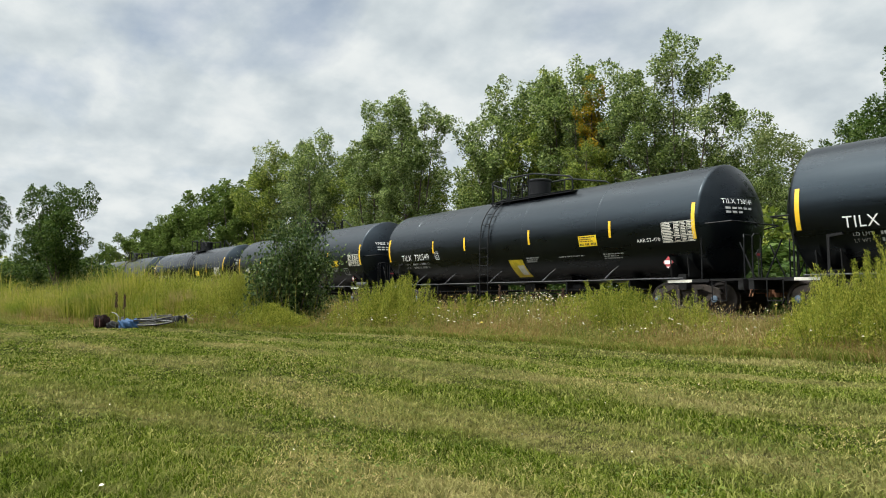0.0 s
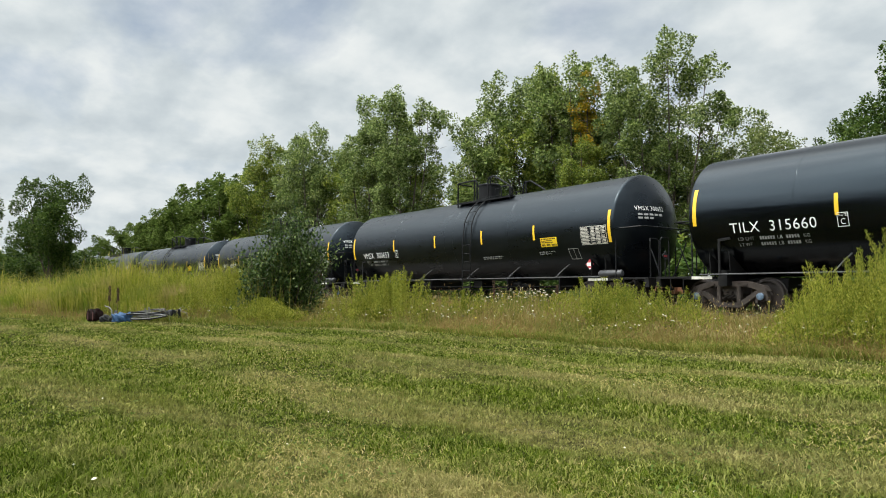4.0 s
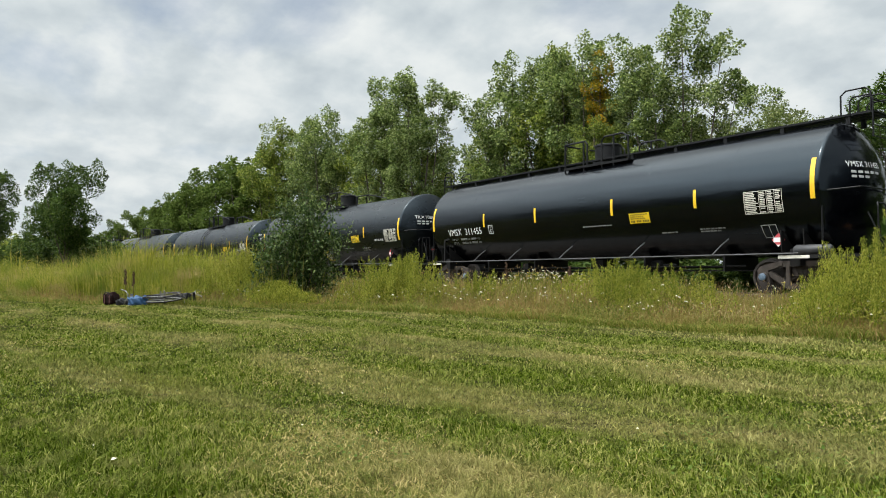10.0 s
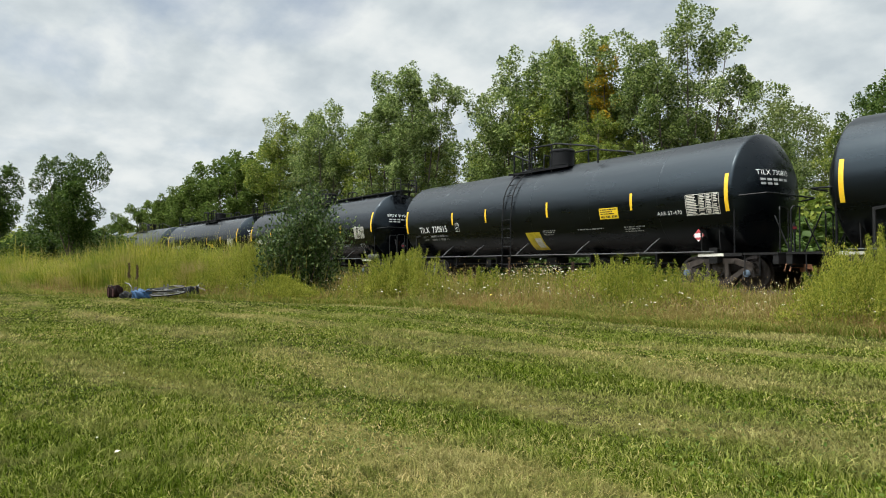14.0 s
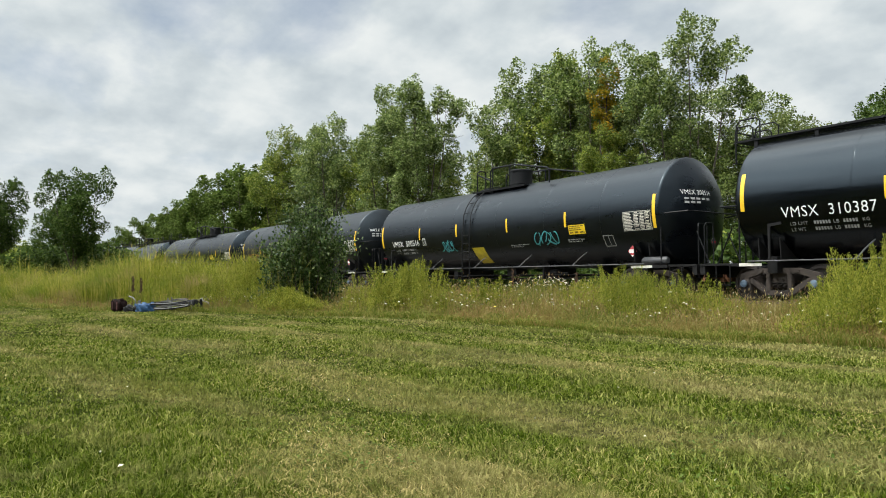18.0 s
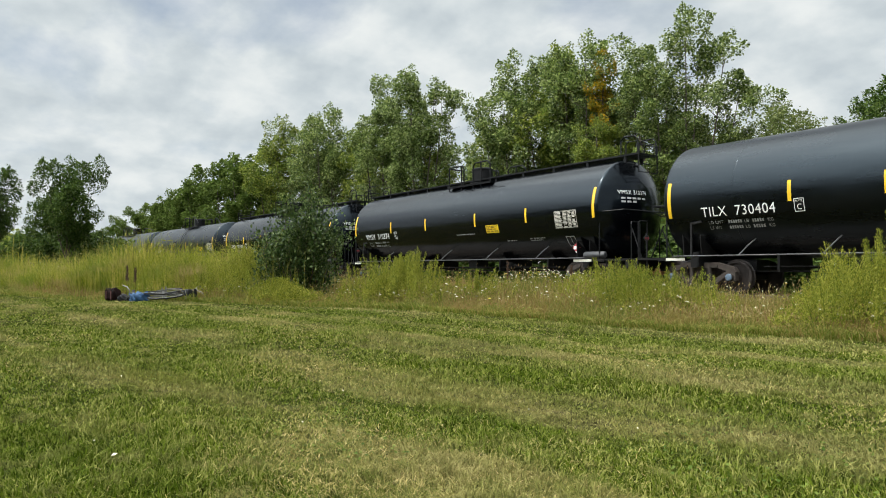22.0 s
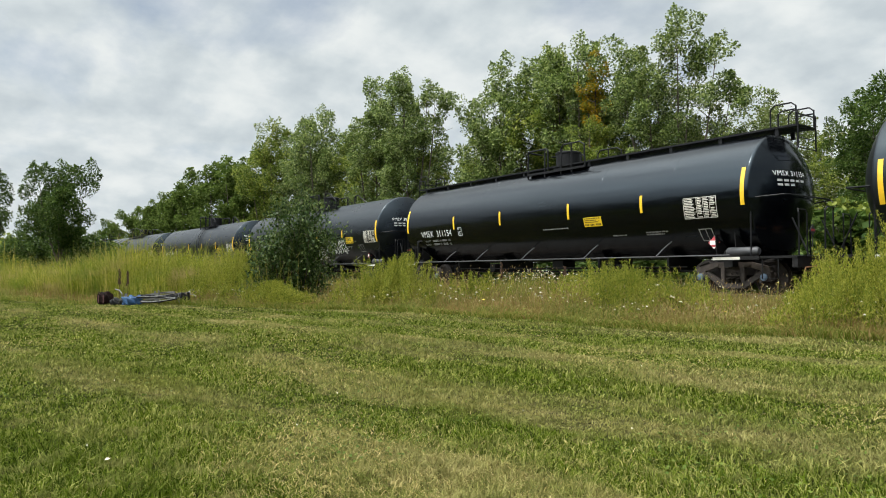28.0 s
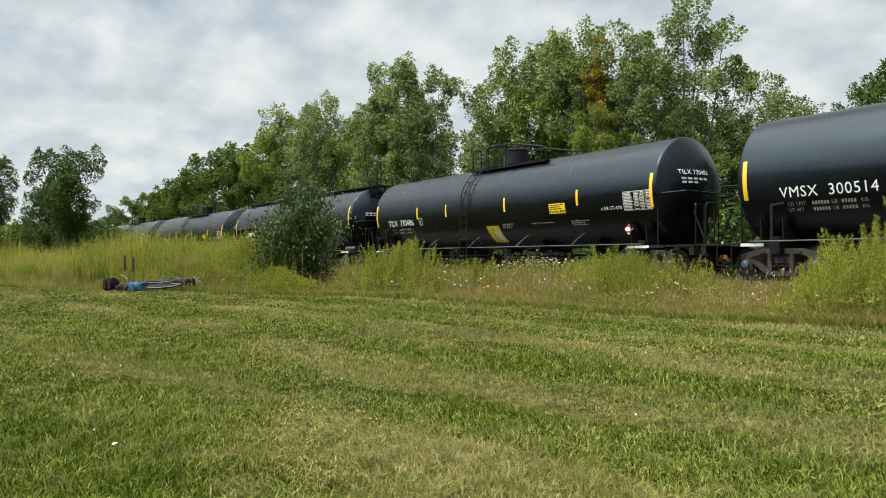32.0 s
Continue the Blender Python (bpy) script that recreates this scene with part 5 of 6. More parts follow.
def diamond(mat, x, z, a, inner, off):
    s = Shape()
    pts = [(x - a, z), (x, z - a), (x + a, z), (x, z + a)]
    if inner:
        pts = [(x - a, z - 0.055), (x + a, z - 0.055), (x + a, z + 0.055), (x - a, z + 0.055)]
    y = skin(z + 0.12, 0.0) - 0.10
    s.slab(pts, "y", y - off, y - off + 0.004)
    return s.mesh("placard", mat)


def spray_tag(seed, x0, x1, z0, z1, mat, thick):
    """Scribbled loops of paint, no letters."""
    r = random.Random(seed)
    s = Shape()
    n = max(3, int((x1 - x0) / 0.16))
    for i in range(n):
        cx, cz = x0 + (x1 - x0) * (i + 0.5) / n, (z0 + z1) / 2 + r.uniform(-0.1, 0.1) * (z1 - z0)
        p0, p1, ph = r.uniform(0.6, 1.3), r.uniform(0.5, 1.4), r.uniform(0, 6)
        pts = []
        for j in range(15):
            t = j / 14 * 5.2 + ph
            x, z = cx + 0.16 * math.sin(t * p0), cz + 0.5 * (z1 - z0) * math.sin(t * p1 + 1)
            pts.append((x, z))
        for (xa, za), (xb, zb) in zip(pts, pts[1:]):
            dx, dz = xb - xa, zb - za
            d = math.hypot(dx, dz) or 1
            ox, oz = -dz / d * thick, dx / d * thick
            k = len(s.v)
            for x, z in ((xa + ox, za + oz), (xa - ox, za - oz), (xb - ox, zb - oz), (xb + ox, zb + oz)):
                s.v.append((x, skin(z, 0.010), z))
            s.f.append((k, k + 1, k + 2, k + 3))
    return s.mesh("spray_scribble", mat)


STROKES = {
    "R": (((0.10, 0.0), (0.06, 0.5), (0.16, 1.0)), ((0.10, 0.94), (0.55, 1.0), (0.86, 0.82), (0.70, 0.56), (0.16, 0.48)), ((0.42, 0.50), (0.70, 0.22), (1.05, 0.02))),
    "E": (((0.95, 0.98), (0.50, 0.90), (0.12, 0.92), (0.06, 0.5), (0.14, 0.06), (0.55, 0.04), (1.0, 0.14)), ((0.10, 0.50), (0.76, 0.54))),
    "S": (((0.98, 0.86), (0.66, 1.02), (0.22, 0.92), (0.16, 0.68), (0.52, 0.52), (0.88, 0.36), (0.82, 0.10), (0.44, -0.04), (0.02, 0.14)),),
    "-": (((0.0, 0.42), (0.45, 0.52), (1.0, 0.44)),),
    "N": (((0.0, 0.04), (0.10, 0.5), (0.06, 1.0)), ((0.06, 0.96), (0.44, 0.50), (0.90, 0.04)), ((0.94, 0.0), (0.86, 0.5), (1.02, 1.04))),
}


def fat_letter(ch, x0, z0, w, h, half, off, mat):
    """One swollen sprayed letter on the tank's side, out of fat strokes with round joints."""
    s, lift = Shape(), off
    for line in STROKES[ch]:
        pts = [(x0 + w * u, z0 + h * v) for u, v in line]
        for (xa, za), (xb, zb) in zip(pts, pts[1:]):
            d = math.hypot(xb - xa, zb - za)
            ox, oz = -(zb - za) / d * half, (xb - xa) / d * half
            n = max(2, int(d / 0.10))
            k = len(s.v)
            for i in range(n + 1):
                x, z = xa + (xb - xa) * i / n, za + (zb - za) * i / n
                for q in (1, 0, -1):
                    s.v.append((x + ox * q, skin(z + oz * q, lift), z + oz * q))
            for i in range(n):
                for q in (0, 1):
                    a = k + 3 * i + q
                    s.f.append((a, a + 1, a + 4, a + 3))
            lift += 0.00015
        for x, z in pts:
            k = len(s.v)
            s.v.append((x, skin(z, lift), z))
            for i in range(12):
                a = 2 * math.pi * i / 12
                u, v = x + half * math.cos(a), z + half * math.sin(a)
                s.v.append((u, skin(v, lift), v))
            s.f += [(k, k + 1 + i, k + 1 + (i + 1) % 12) for i in range(12)]
            lift += 0.00015
    return s.mesh("spray_letter", mat)


# places along the car, counted from the strip at its trailing end
STYLES = {
    "R": dict(strips=(3.40, 5.53, 8.82, 12.36), long=(2.07, 3.05), ladder=6.85, rails="S", deck=(6.10, 9.2), sign=(11.12, 11.85, 2.09, 2.42), table=(14.20, 15.21), aar=(13.25, 14.03), placard=(14.45, 1.48), mark_w=1.98,
              notes=((10.05, 11.15, 1.80, 1), (11.95, 12.73, 1.80, 3), (8.45, 9.05, 1.83, 3)), paint=0, panel=7.55, top="dome"),
    "S": dict(mark_w=2.02, plate=3.46, brackets=(2.05, 4.13, 6.9, 9.65, 12.3), seams=(1.9, 5.5, 8.7, 12.05), strips=(3.37, 5.46, 9.05, 12.58), long=(2.07, 3.05), ladder=6.75, rails="S", deck=(6.30, 10.5), sign=(11.31, 12.04, 2.09, 2.42), table=(14.41, 15.42), aar=(13.53, 14.31), placard=(14.45, 1.48),
              notes=((10.29, 11.39, 1.80, 1), (12.17, 12.95, 1.80, 3), (8.75, 9.35, 1.83, 3)), paint=0, panel=7.80, top="dome"),
    "V": dict(mark_x=0.86, mark_w=2.17, seams=(3.6, 7.2, 7.75, 10.9), dome=8.05, brackets=(3.45, 5.55, 8.6, 10.9, 13.2), strips=(3.50, 6.55, 9.48, 12.22), long=(2.05, 3.03), ladder=8.72, rails="V", deck=(7.15, 10.35), sign=(12.51, 13.25, 2.04, 2.34), table=(14.29, 15.31), placard=(14.42, 1.42),
              notes=((9.39, 10.48, 1.80, 2), (12.33, 13.05, 1.86, 2)), paint=3, frame=(13.66, 14.08, 1.60, 1.94), top="dome", tank=1),
    "U": dict(mark_x=0.84, mark_w=2.22, plate=3.34, brackets=(2.03, 4.07, 7.0, 9.6, 12.2), seams=(3.1, 5.6, 8.3, 10.9, 13.4), strips=(3.17, 5.85, 8.95, 11.9), long=(2.05, 3.03), ladder=6.62, rails="S", deck=(6.10, 9.2), sign=(12.02, 12.74, 2.04, 2.34), table=(14.29, 15.31), placard=(14.42, 1.42),
              notes=((9.0, 10.0, 1.80, 2), (11.9, 12.6, 1.86, 2)), paint=3, panel=6.67, frame=(13.4, 13.8, 1.60, 1.94), top="dome", tank=1),
    "W": dict(strips=(3.31, 6.10, 9.47, 12.33), long=(2.28, 3.24), ladder=None, rails="W", deck=(6.85, 9.6), sign=(10.10, 10.82, 2.01, 2.30), table=(13.72, 14.70), placard=(14.42, 1.37),
              notes=((8.23, 9.36, 2.00, 1), (12.33, 13.05, 1.72, 2), (11.1, 11.6, 1.68, 1)), paint=1, frame=(14.03, 14.42, 1.43, 1.75), top="walk", tank=1),
    "L": dict(brackets=(3.45, 5.55, 8.6, 10.9, 13.2), strips=(3.56, 6.26, 9.47, 12.22), long=(2.30, 3.28), ladder=8.50, rails="V", deck=(7.9, 9.9), sign=(10.06, 10.77, 2.08, 2.42), table=(13.76, 14.73), placard=(14.40, 1.37),
              notes=((7.4, 8.1, 1.98, 1), (12.3, 13.1, 1.80, 3), (11.0, 11.5, 1.76, 1)), paint=1, frame=(14.0, 14.4, 1.43, 1.75), top="dome", tank=1),
    "G": dict(mark_z=2.15, strips=(3.09, 5.94, 9.28, 12.3), long=(2.03, 3.00), ladder=7.10, rails="G", deck=(6.60, 9.85), dome=8.68, sign=(9.79, 10.42, 2.17, 2.71), table=(14.13, 15.17), table_z=(2.24, 2.79), placard=(14.4, 1.57),
              notes=((4.62, 5.36, 2.30, 2), (8.34, 8.89, 2.38, 4), (8.62, 9.06, 2.88, 2), (10.80, 11.47, 2.40, 4)), paint=2, top="dome"),
    "T": dict(strips=(2.80, 4.93, 8.30, 12.0), long=(2.03, 3.00), ladder=6.40, rails="S", deck=(6.0, 10.0), sign=(9.79, 10.42, 2.17, 2.71), table=(14.13, 15.17), placard=(14.4, 1.57), mark_x=0.52,
              notes=((4.62, 5.36, 2.30, 2), (8.34, 8.89, 2.38, 4)), paint=2, top="dome"),
    "N": dict(strips=(2.93, 5.90, 9.13, 12.09), long=(2.05, 3.03), ladder=8.15, rails="V", deck=(7.4, 10.3), sign=None, table=(14.29, 15.31), placard=(14.4, 1.48),
              notes=((8.0, 8.3, 1.9, 1), (13.4, 13.9, 1.85, 3)), paint=2, top="dome"),
}
PAINTS = (BLACK_SEMI, BLACK_GLOSS, BLACK_MATT, BLACK_SATIN)
PAINT_WORDS = ("semi-gloss black", "glossy black", "weathered charcoal", "dusty satin black")


def tank_car(mark, style, extra=""):
    """One tank car, rolling on +x; the origin is on the rail's top under its middle."""
    o = STYLES[style]
    paint = PAINTS[o["paint"]]
    X = lambda d: d - 7.7
    words = PAINT_WORDS[o["paint"]] + " railway tank car" + (" with full-length roof walkway" if o["top"] == "walk" else " with roof platform and ladder")
    if "graffiti" in extra:
        words = PAINT_WORDS[o["paint"]] + " railway tank car covered in silver graffiti"
    car = tagged(new("tank_car"), words, "tank car", "tank cars of the train")
    K = lambda key, make: once((style, key), make)
    part("tank", once(("tank", o["paint"]), lambda: tank_mesh(paint)), car)
    for d in o.get("seams", (2.6, 5.1, 8.0, 10.7, 13.3)):
        part("girth_seam", once(("seam", d, o["paint"]), lambda: ring_mesh(X(d), paint)), car)
    for q in (-1, 1):
        truck(car, q * 7.1)
        part("end_sill", once(("deck", q), lambda: end_deck(q)), car)
        part("saddle", once(("saddle", q), lambda: saddle(q)), car)
        for y in (-1.50, 1.50) if q < 0 else ():
            part("corner_post", once(("cpost", q, y), lambda: corner_post(q, y)), car)
        for y in (-0.8, 0.8):
            part("end_brace", once(("brace", q, y), lambda: end_brace(q, y)), car)
        part("coupler", once(("coupler", q), lambda: coupler(q)), car, "rusty knuckle coupler")
        part("air_hose", once(("hose", q), lambda: air_hose(q)), car)
        part("end_handrail", once(("erail", q), lambda: end_rail(q)), car)
        for y in (-1.35, 0.95):
            part("end_grab_rail", once(("epost", q, y), lambda: end_post(q, y)), car)
        h = part("side_handrail", once(("hrail", q), lambda: handrail(q)), car, "dusty pipe handrail")
        for d in o.get("brackets", (2.65, 4.65, 7.2, 10.1, 12.8)):
            b = part("handrail_bracket", once(("hbr", q), lambda: bracket(q)), h)
            b.location.x = X(d)
    for i, word in enumerate(("outlet_valve", "brake_cylinder", "control_valve")):
        part(word, once(("under", i), lambda: under_gear(i)), car)
    for x in (-5.0, -2.4, 2.4, 5.0):
        part("pipe_hanger", once(("hang", x), lambda: hanger(x)), car)
    part("brake_pipe", once("pipe", brake_pipe), car)
    # top works
    kind = o["rails"]
    d0, d1 = o["deck"]
    if o["top"] == "walk":
        part("top_walkway", once("walk", top_walkway), car)
        for q in (-1, 1):
            part("end_hoop", once(("hoop", q), lambda: walkway_hoop(q)), car)
        part("valve_housing", K("dome", lambda: dome_mesh(X(o.get("dome", 7.95)), BLACK_TRIM)), car)
    else:
        part("valve_housing", K("dome", lambda: dome_mesh(X(o.get("dome", 7.95)), BLACK_TRIM)), car)
    for y in (-0.93, 0.93):
        part("platform", K(("deck", y), lambda: grating(X(d0), X(d1), 1 if y > 0 else -1)), car)
        part("low_railing", K(("lr", y), lambda: low_rail(kind, y, X)), car)
        part("high_railing", K(("hr", y), lambda: high_rail(kind, y, X)), car)
    if o["ladder"]:
        xl = X(o["ladder"])
        lad = part("ladder", K("ladder", lambda: ladder_rails(xl)), car, "black steel ladder over the tank's side")
        for i, zz in enumerate((0.70, 1.02, 1.34, 1.66, 1.98, 2.30)):
            part("rung", K(("rung", i), lambda: rung(xl, -1.72, zz)), lad)
        for i in range(4):
            a = radians(180 - 20 - i * 15)
            part("rung", K(("rung", 9 + i), lambda: rung(xl, (R + 0.09) * math.cos(a), ZC + (R + 0.09) * math.sin(a))), lad)
    if o.get("tank"):
        part("air_reservoir", K("res", lambda: reservoir(X(15.30))), car, "grey air reservoir")
    # films and stencils
    lo, hi = o["long"]
    for d in (0.0, 15.42):
        part("reflector_strip", K(("ls", d), lambda: decal("reflector_strip", [(X(d) - 0.055, X(d) + 0.055, lo, hi)], STRIP)), car, "amber reflective strip")
    for d in o["strips"]:
        part("reflector_strip", K(("ss", d), lambda: decal("reflector_strip", [(X(d) - 0.045, X(d) + 0.045, 2.29, 2.79)], STRIP)), car, "amber reflective strip")
    if o["sign"]:
        a, b, z0, z1 = o["sign"]
        sg = part("emergency_sign", K("sign", lambda: decal("emergency_sign", [(X(a), X(b), z0, z1)], SIGN_Y)), car, "yellow sign with black print")
        w, hh = b - a, z1 - z0
        ink = []
        for i, (n, cap) in enumerate(((9, 0.10), (7, 0.09), (8, 0.09))):
            ink += [(X(a + w * (0.06 + 0.095 * q)), X(a + w * (0.125 + 0.095 * q + 0.012 * ((q + i) % 3))), z1 - hh * (0.20 + 0.19 * i), z1 - hh * (0.20 + 0.19 * i - cap)) for q in range(n)]
        ink += [(X(a + w * (0.06 + 0.076 * i)), X(a + w * (0.11 + 0.076 * i)), z0 + hh * 0.09, z0 + hh * 0.29) for i in range(12) if i not in (3, 7)]
        tagged(part("print", K("ink", lambda: decal("print", ink, INK, 0.010)), sg), kind="stuff")
    if "panel" in extra:
        d = o.get("panel", 8.2)
        pn = part("warning_panel", K("panel", lambda: decal("warning_panel", [(X(d), X(d + 0.72), 1.22, 1.82)], PANEL_Y)), car, "faded yellow panel")
        if style in "SR":
            part("patch", K("patch", lambda: decal("patch", [(X(d + 0.34), X(d + 0.66), 1.30, 1.62)], TABLE_W, 0.010)), pn)
    a, b = o["table"]
    part("data_table", K("table", lambda: table_decal(X(a), X(b), *o.get("table_z", (2.02, 2.58)))), car, "white printed data table")
    if o.get("frame"):
        a, b, z0, z1 = o["frame"]
        part("stencil_frame", K("frame", lambda: decal("stencil_frame", [(X(a), X(b), z1 - 0.02, z1), (X(a), X(b), z0, z0 + 0.02), (X(a), X(a) + 0.02, z0, z1), (X(b) - 0.02, X(b), z0, z1), (X((a + b) / 2), X((a + b) / 2) + 0.016, z0, z1)], STENCIL_DIM)), car)
    for i, (a, b, zz, rows) in enumerate(o["notes"]):
        tagged(part("stencil_line", K(("note", i), lambda: bars("stencil_line", X(a), X(b), zz, rows, STENCIL_DIM, seed=i + 3)), car), kind="stuff")
    a, zz = o["placard"]
    pl = part("hazard_placard", K("pl", lambda: diamond(RED, X(a), zz, 0.17, False, 0.0)), car, "red and white diamond hazard placard")
    part("white_band", K("plw", lambda: diamond(WHITE, X(a), zz, 0.12, True, 0.004)), pl)
    part("white_point", K("plp", lambda: Shape().slab([(X(a) - 0.05, zz - 0.12), (X(a), zz - 0.17), (X(a) + 0.05, zz - 0.12)], "y", skin(zz + 0.12, 0) - 0.106, skin(zz + 0.12, 0) - 0.102).mesh("white_point", WHITE)), pl)
    part("step_plate", K("step", lambda: Shape().box(X(14.55), X(15.3), -1.575, -1.56, 0.90, 0.975).mesh("step_plate", TABLE_W)), car)
    part("step_plate", K("step2", lambda: Shape().box(X(-0.15), X(0.45), -1.575, -1.56, 0.90, 0.975).mesh("step_plate", TABLE_W)), car)
    # reporting marks
    ink = STENCIL_O if style == "N" else STENCIL
    if mark:
        part("car_mark", lettering("car_mark", mark.replace(" ", "  "), o.get("mark_w", 2.12) * len(mark) / 11, 0.25, ink, on_side(X(o.get("mark_x", 0.98)), o.get("mark_z", 2.05))), car, "white stencilled letters and numbers")
        part("head_mark", lettering("head_mark", mark, 1.06 * len(mark) / 11, 0.135, STENCIL, on_head(-1.02, 3.02)), car)
    if len(mark) < 11:
        part("car_mark", K("mbar", lambda: decal("car_mark", [(X(1.95 + 0.2 * i), X(2.09 + 0.2 * i), 2.05, 2.30) for i in range(6)], ink)), car)
    faint = ink if style == "N" else STENCIL_FAINT
    for i, (words, zz) in enumerate((("LD LMT", 1.86), ("LT WT", 1.72))):
        x0 = X(o.get("mark_x", 0.98)) + 0.16
        part("limit_word", K(("lw", i), lambda: lettering("limit_word", words, 0.42 - 0.08 * i, 0.075, faint, on_side(x0, zz))), car)
        part("unit_word", K(("lb", i), lambda: lettering("unit_word", "LB", 0.12, 0.075, faint, on_side(x0 + 1.00, zz))), car)
        part("unit_word", K(("kg", i), lambda: lettering("unit_word", "KG", 0.14, 0.075, faint, on_side(x0 + 1.62, zz))), car)
        tagged(part("load_limit", K(("limit", i), lambda: decal("load_limit", [(x0 + 0.56 + 0.065 * j, x0 + 0.605 + 0.065 * j, zz, zz + 0.075) for j in (0, 1, 2, 3, 4, 5, 10, 11, 12, 13, 14)], faint)), car), kind="stuff")
    ep = part("hazard_placard", once("epl", lambda: end_placard()), car, "small white diamond placard on the end rail")
    part("placard_band", once("eplb", lambda: end_placard(True)), ep)
    part("head_lines", once("hl", lambda: head_lines()), car)
    x0 = X(o.get("plate", 3.55))
    part("class_mark", K("plate", lambda: decal("class_mark", [(x0, x0 + 0.24, 2.33, 2.345), (x0, x0 + 0.24, 2.03, 2.045), (x0, x0 + 0.015, 2.03, 2.345), (x0 + 0.225, x0 + 0.24, 2.03, 2.345)], ink)), car)
    part("class_word", K("platew", lambda: lettering("class_word", "PLATE", 0.18, 0.05, ink, on_side(x0 + 0.03, 2.26))), car)
    part("class_letter", K("platec", lambda: lettering("class_letter", "C", 0.10, 0.13, ink, on_side(x0 + 0.07, 2.08))), car)
    if o.get("aar"):
        part("test_mark", K("aar", lambda: lettering("test_mark", "AAR ST-470", 0.80, 0.10, STENCIL, on_side(X(o["aar"][0]), 2.08))), car)
    if "graffiti" in extra:
        for i, (ch, d, w, h, z0, half) in enumerate((("R", 5.42, 0.78, 0.76, 1.30, 0.115), ("E", 6.30, 0.56, 0.80, 1.28, 0.105), ("S", 6.92, 0.66, 0.82, 1.26, 0.110), ("E", 7.66, 0.54, 0.78, 1.28, 0.105), ("-", 8.36, 0.44, 0.80, 1.16, 0.095), ("N", 9.02, 0.84, 0.80, 1.30, 0.135))):
            lift = 0.014 * (i % 2)
            rim = part("spray_letter", fat_letter(ch, d - 7.7, z0, w, h, half + 0.085, 0.009 + lift, SPRAY_W), car, "silver sprayed letter with black outline and white rim")
            part("outline", fat_letter(ch, d - 7.7, z0, w, h, half + 0.050, 0.0135 + lift, INK), rim)
            part("fill", fat_letter(ch, d - 7.7, z0, w, h, half, 0.018 + lift, SPRAY), rim)
        part("spray_scribble", spray_tag(4, X(3.35), X(5.2), 1.50, 2.02, SPRAY, 0.013), car)
        part("spray_scribble", spray_tag(6, X(10.3), X(12.4), 1.62, 2.20, SPRAY_W, 0.017), car)
    if "teal" in extra:
        part("spray_scribble", spray_tag(9, X(4.7), X(5.6), 1.75, 2.15, SPRAY_T, 0.02), car, "teal sprayed scribble")
        part("spray_scribble", spray_tag(12, X(10.4), X(11.4), 1.8, 2.2, SPRAY_T, 0.02), car, "teal sprayed scribble")
    return car


def end_placard(band=False):
    """The diamond on its plate at the leading end."""
    x, y, z, a = 8.92, -0.55, 1.62, 0.15
    if band:
        return Shape().slab([(y - 0.09, z - 0.03), (y + 0.09, z - 0.03), (y + 0.09, z + 0.03), (y - 0.09, z + 0.03)], "x", x + 0.006, x + 0.009).mesh("placard_band", RED)
    return Shape().slab([(y - a, z), (y, z - a), (y + a, z), (y, z + a)], "x", x - 0.004, x + 0.004).box(x - 0.012, x - 0.004, y - 0.02, y + 0.02, 0.98, z + 0.12).mesh("hazard_placard", TANK_GREY)


def head_lines():
    s = Shape()
    f = on_head(-0.94, 2.58)
    for i, w in enumerate((0.85, 0.55)):
        u = 0.0
        while u < w:
            k = len(s.v)
            for a, b in ((u, 0.29 - i * 0.11), (u + 0.14, 0.29 - i * 0.11), (u + 0.14, 0.35 - i * 0.11), (u, 0.35 - i * 0.11)):
                s.v.append(f(a, b))
            s.f.append((k, k + 1, k + 2, k + 3))
            u += 0.19
    return s.mesh("head_lines", STENCIL_DIM)


# each car: its mark, its kind, what sets it apart, where its middle is at the start
TRAIN = [
    ("", "V", "", 18.1), ("TILX", "S", "panel", -0.27), ("TILX 730549", "S", "panel", -18.48), ("VMSX 300298", "V", "", -36.65), ("TILX 315660", "L", "", -55.06),
    ("VMSX 300653", "V", "", -73.41), ("VMSX 300317", "V", "", -91.53), ("VMSX 300142", "U", "panel", -109.73), ("GBRX 708812", "G", "", -128.04), ("VMSX 311455", "W", "", -146.45),
    ("TILX 730806", "R", "panel", -164.70), ("TILX 730811", "R", "panel", -183.02), ("TILX 730815", "R", "panel", -201.28), ("VMSX 311943", "W", "", -219.92), ("VMSX 310387", "W", "", -238.0),
    ("VMSX 300516", "U", "panel teal", -256.19), ("NATX 303476", "N", "", -274.38), ("TILX 730404", "S", "panel", -292.48), ("VMSX 310374", "W", "", -310.76), ("VMSX 311460", "W", "panel", -329.12),
    ("VMSX 300659", "V", "", -347.43), ("TILX 190838", "T", "", -365.3), ("VMSX 311154", "W", "", -383.88), ("VMSX 300697", "V", "graffiti", -402.07), ("VMSX 300514", "V", "", -420.4),
    ("TILX 730486", "S", "panel", -438.71), ("", "W", "", -457.0), ("", "S", "panel", -475.2), ("", "V", "", -493.4), ("", "W", "", -511.7), ("", "S", "panel", -529.9), ("", "V", "", -548.2), ("", "V", "", -566.4),
]
CARS = [(tank_car(m, s, e), x) for m, s, e, x in TRAIN]


def travel(t):
    """How far the train has come after t seconds."""
    u = t / 32.0
    return 0.97 * (430.134 * u + 6.666 * u ** 2 - 3.937 * u ** 3 - 1.32 * u ** 4)


def on_track(x):
    slope = 2 * 0.00075 * max(0.0, -15.0 - x)
    return pose(x, track_y(x), RAIL_TOP, 0, 0, math.degrees(math.atan(slope)))

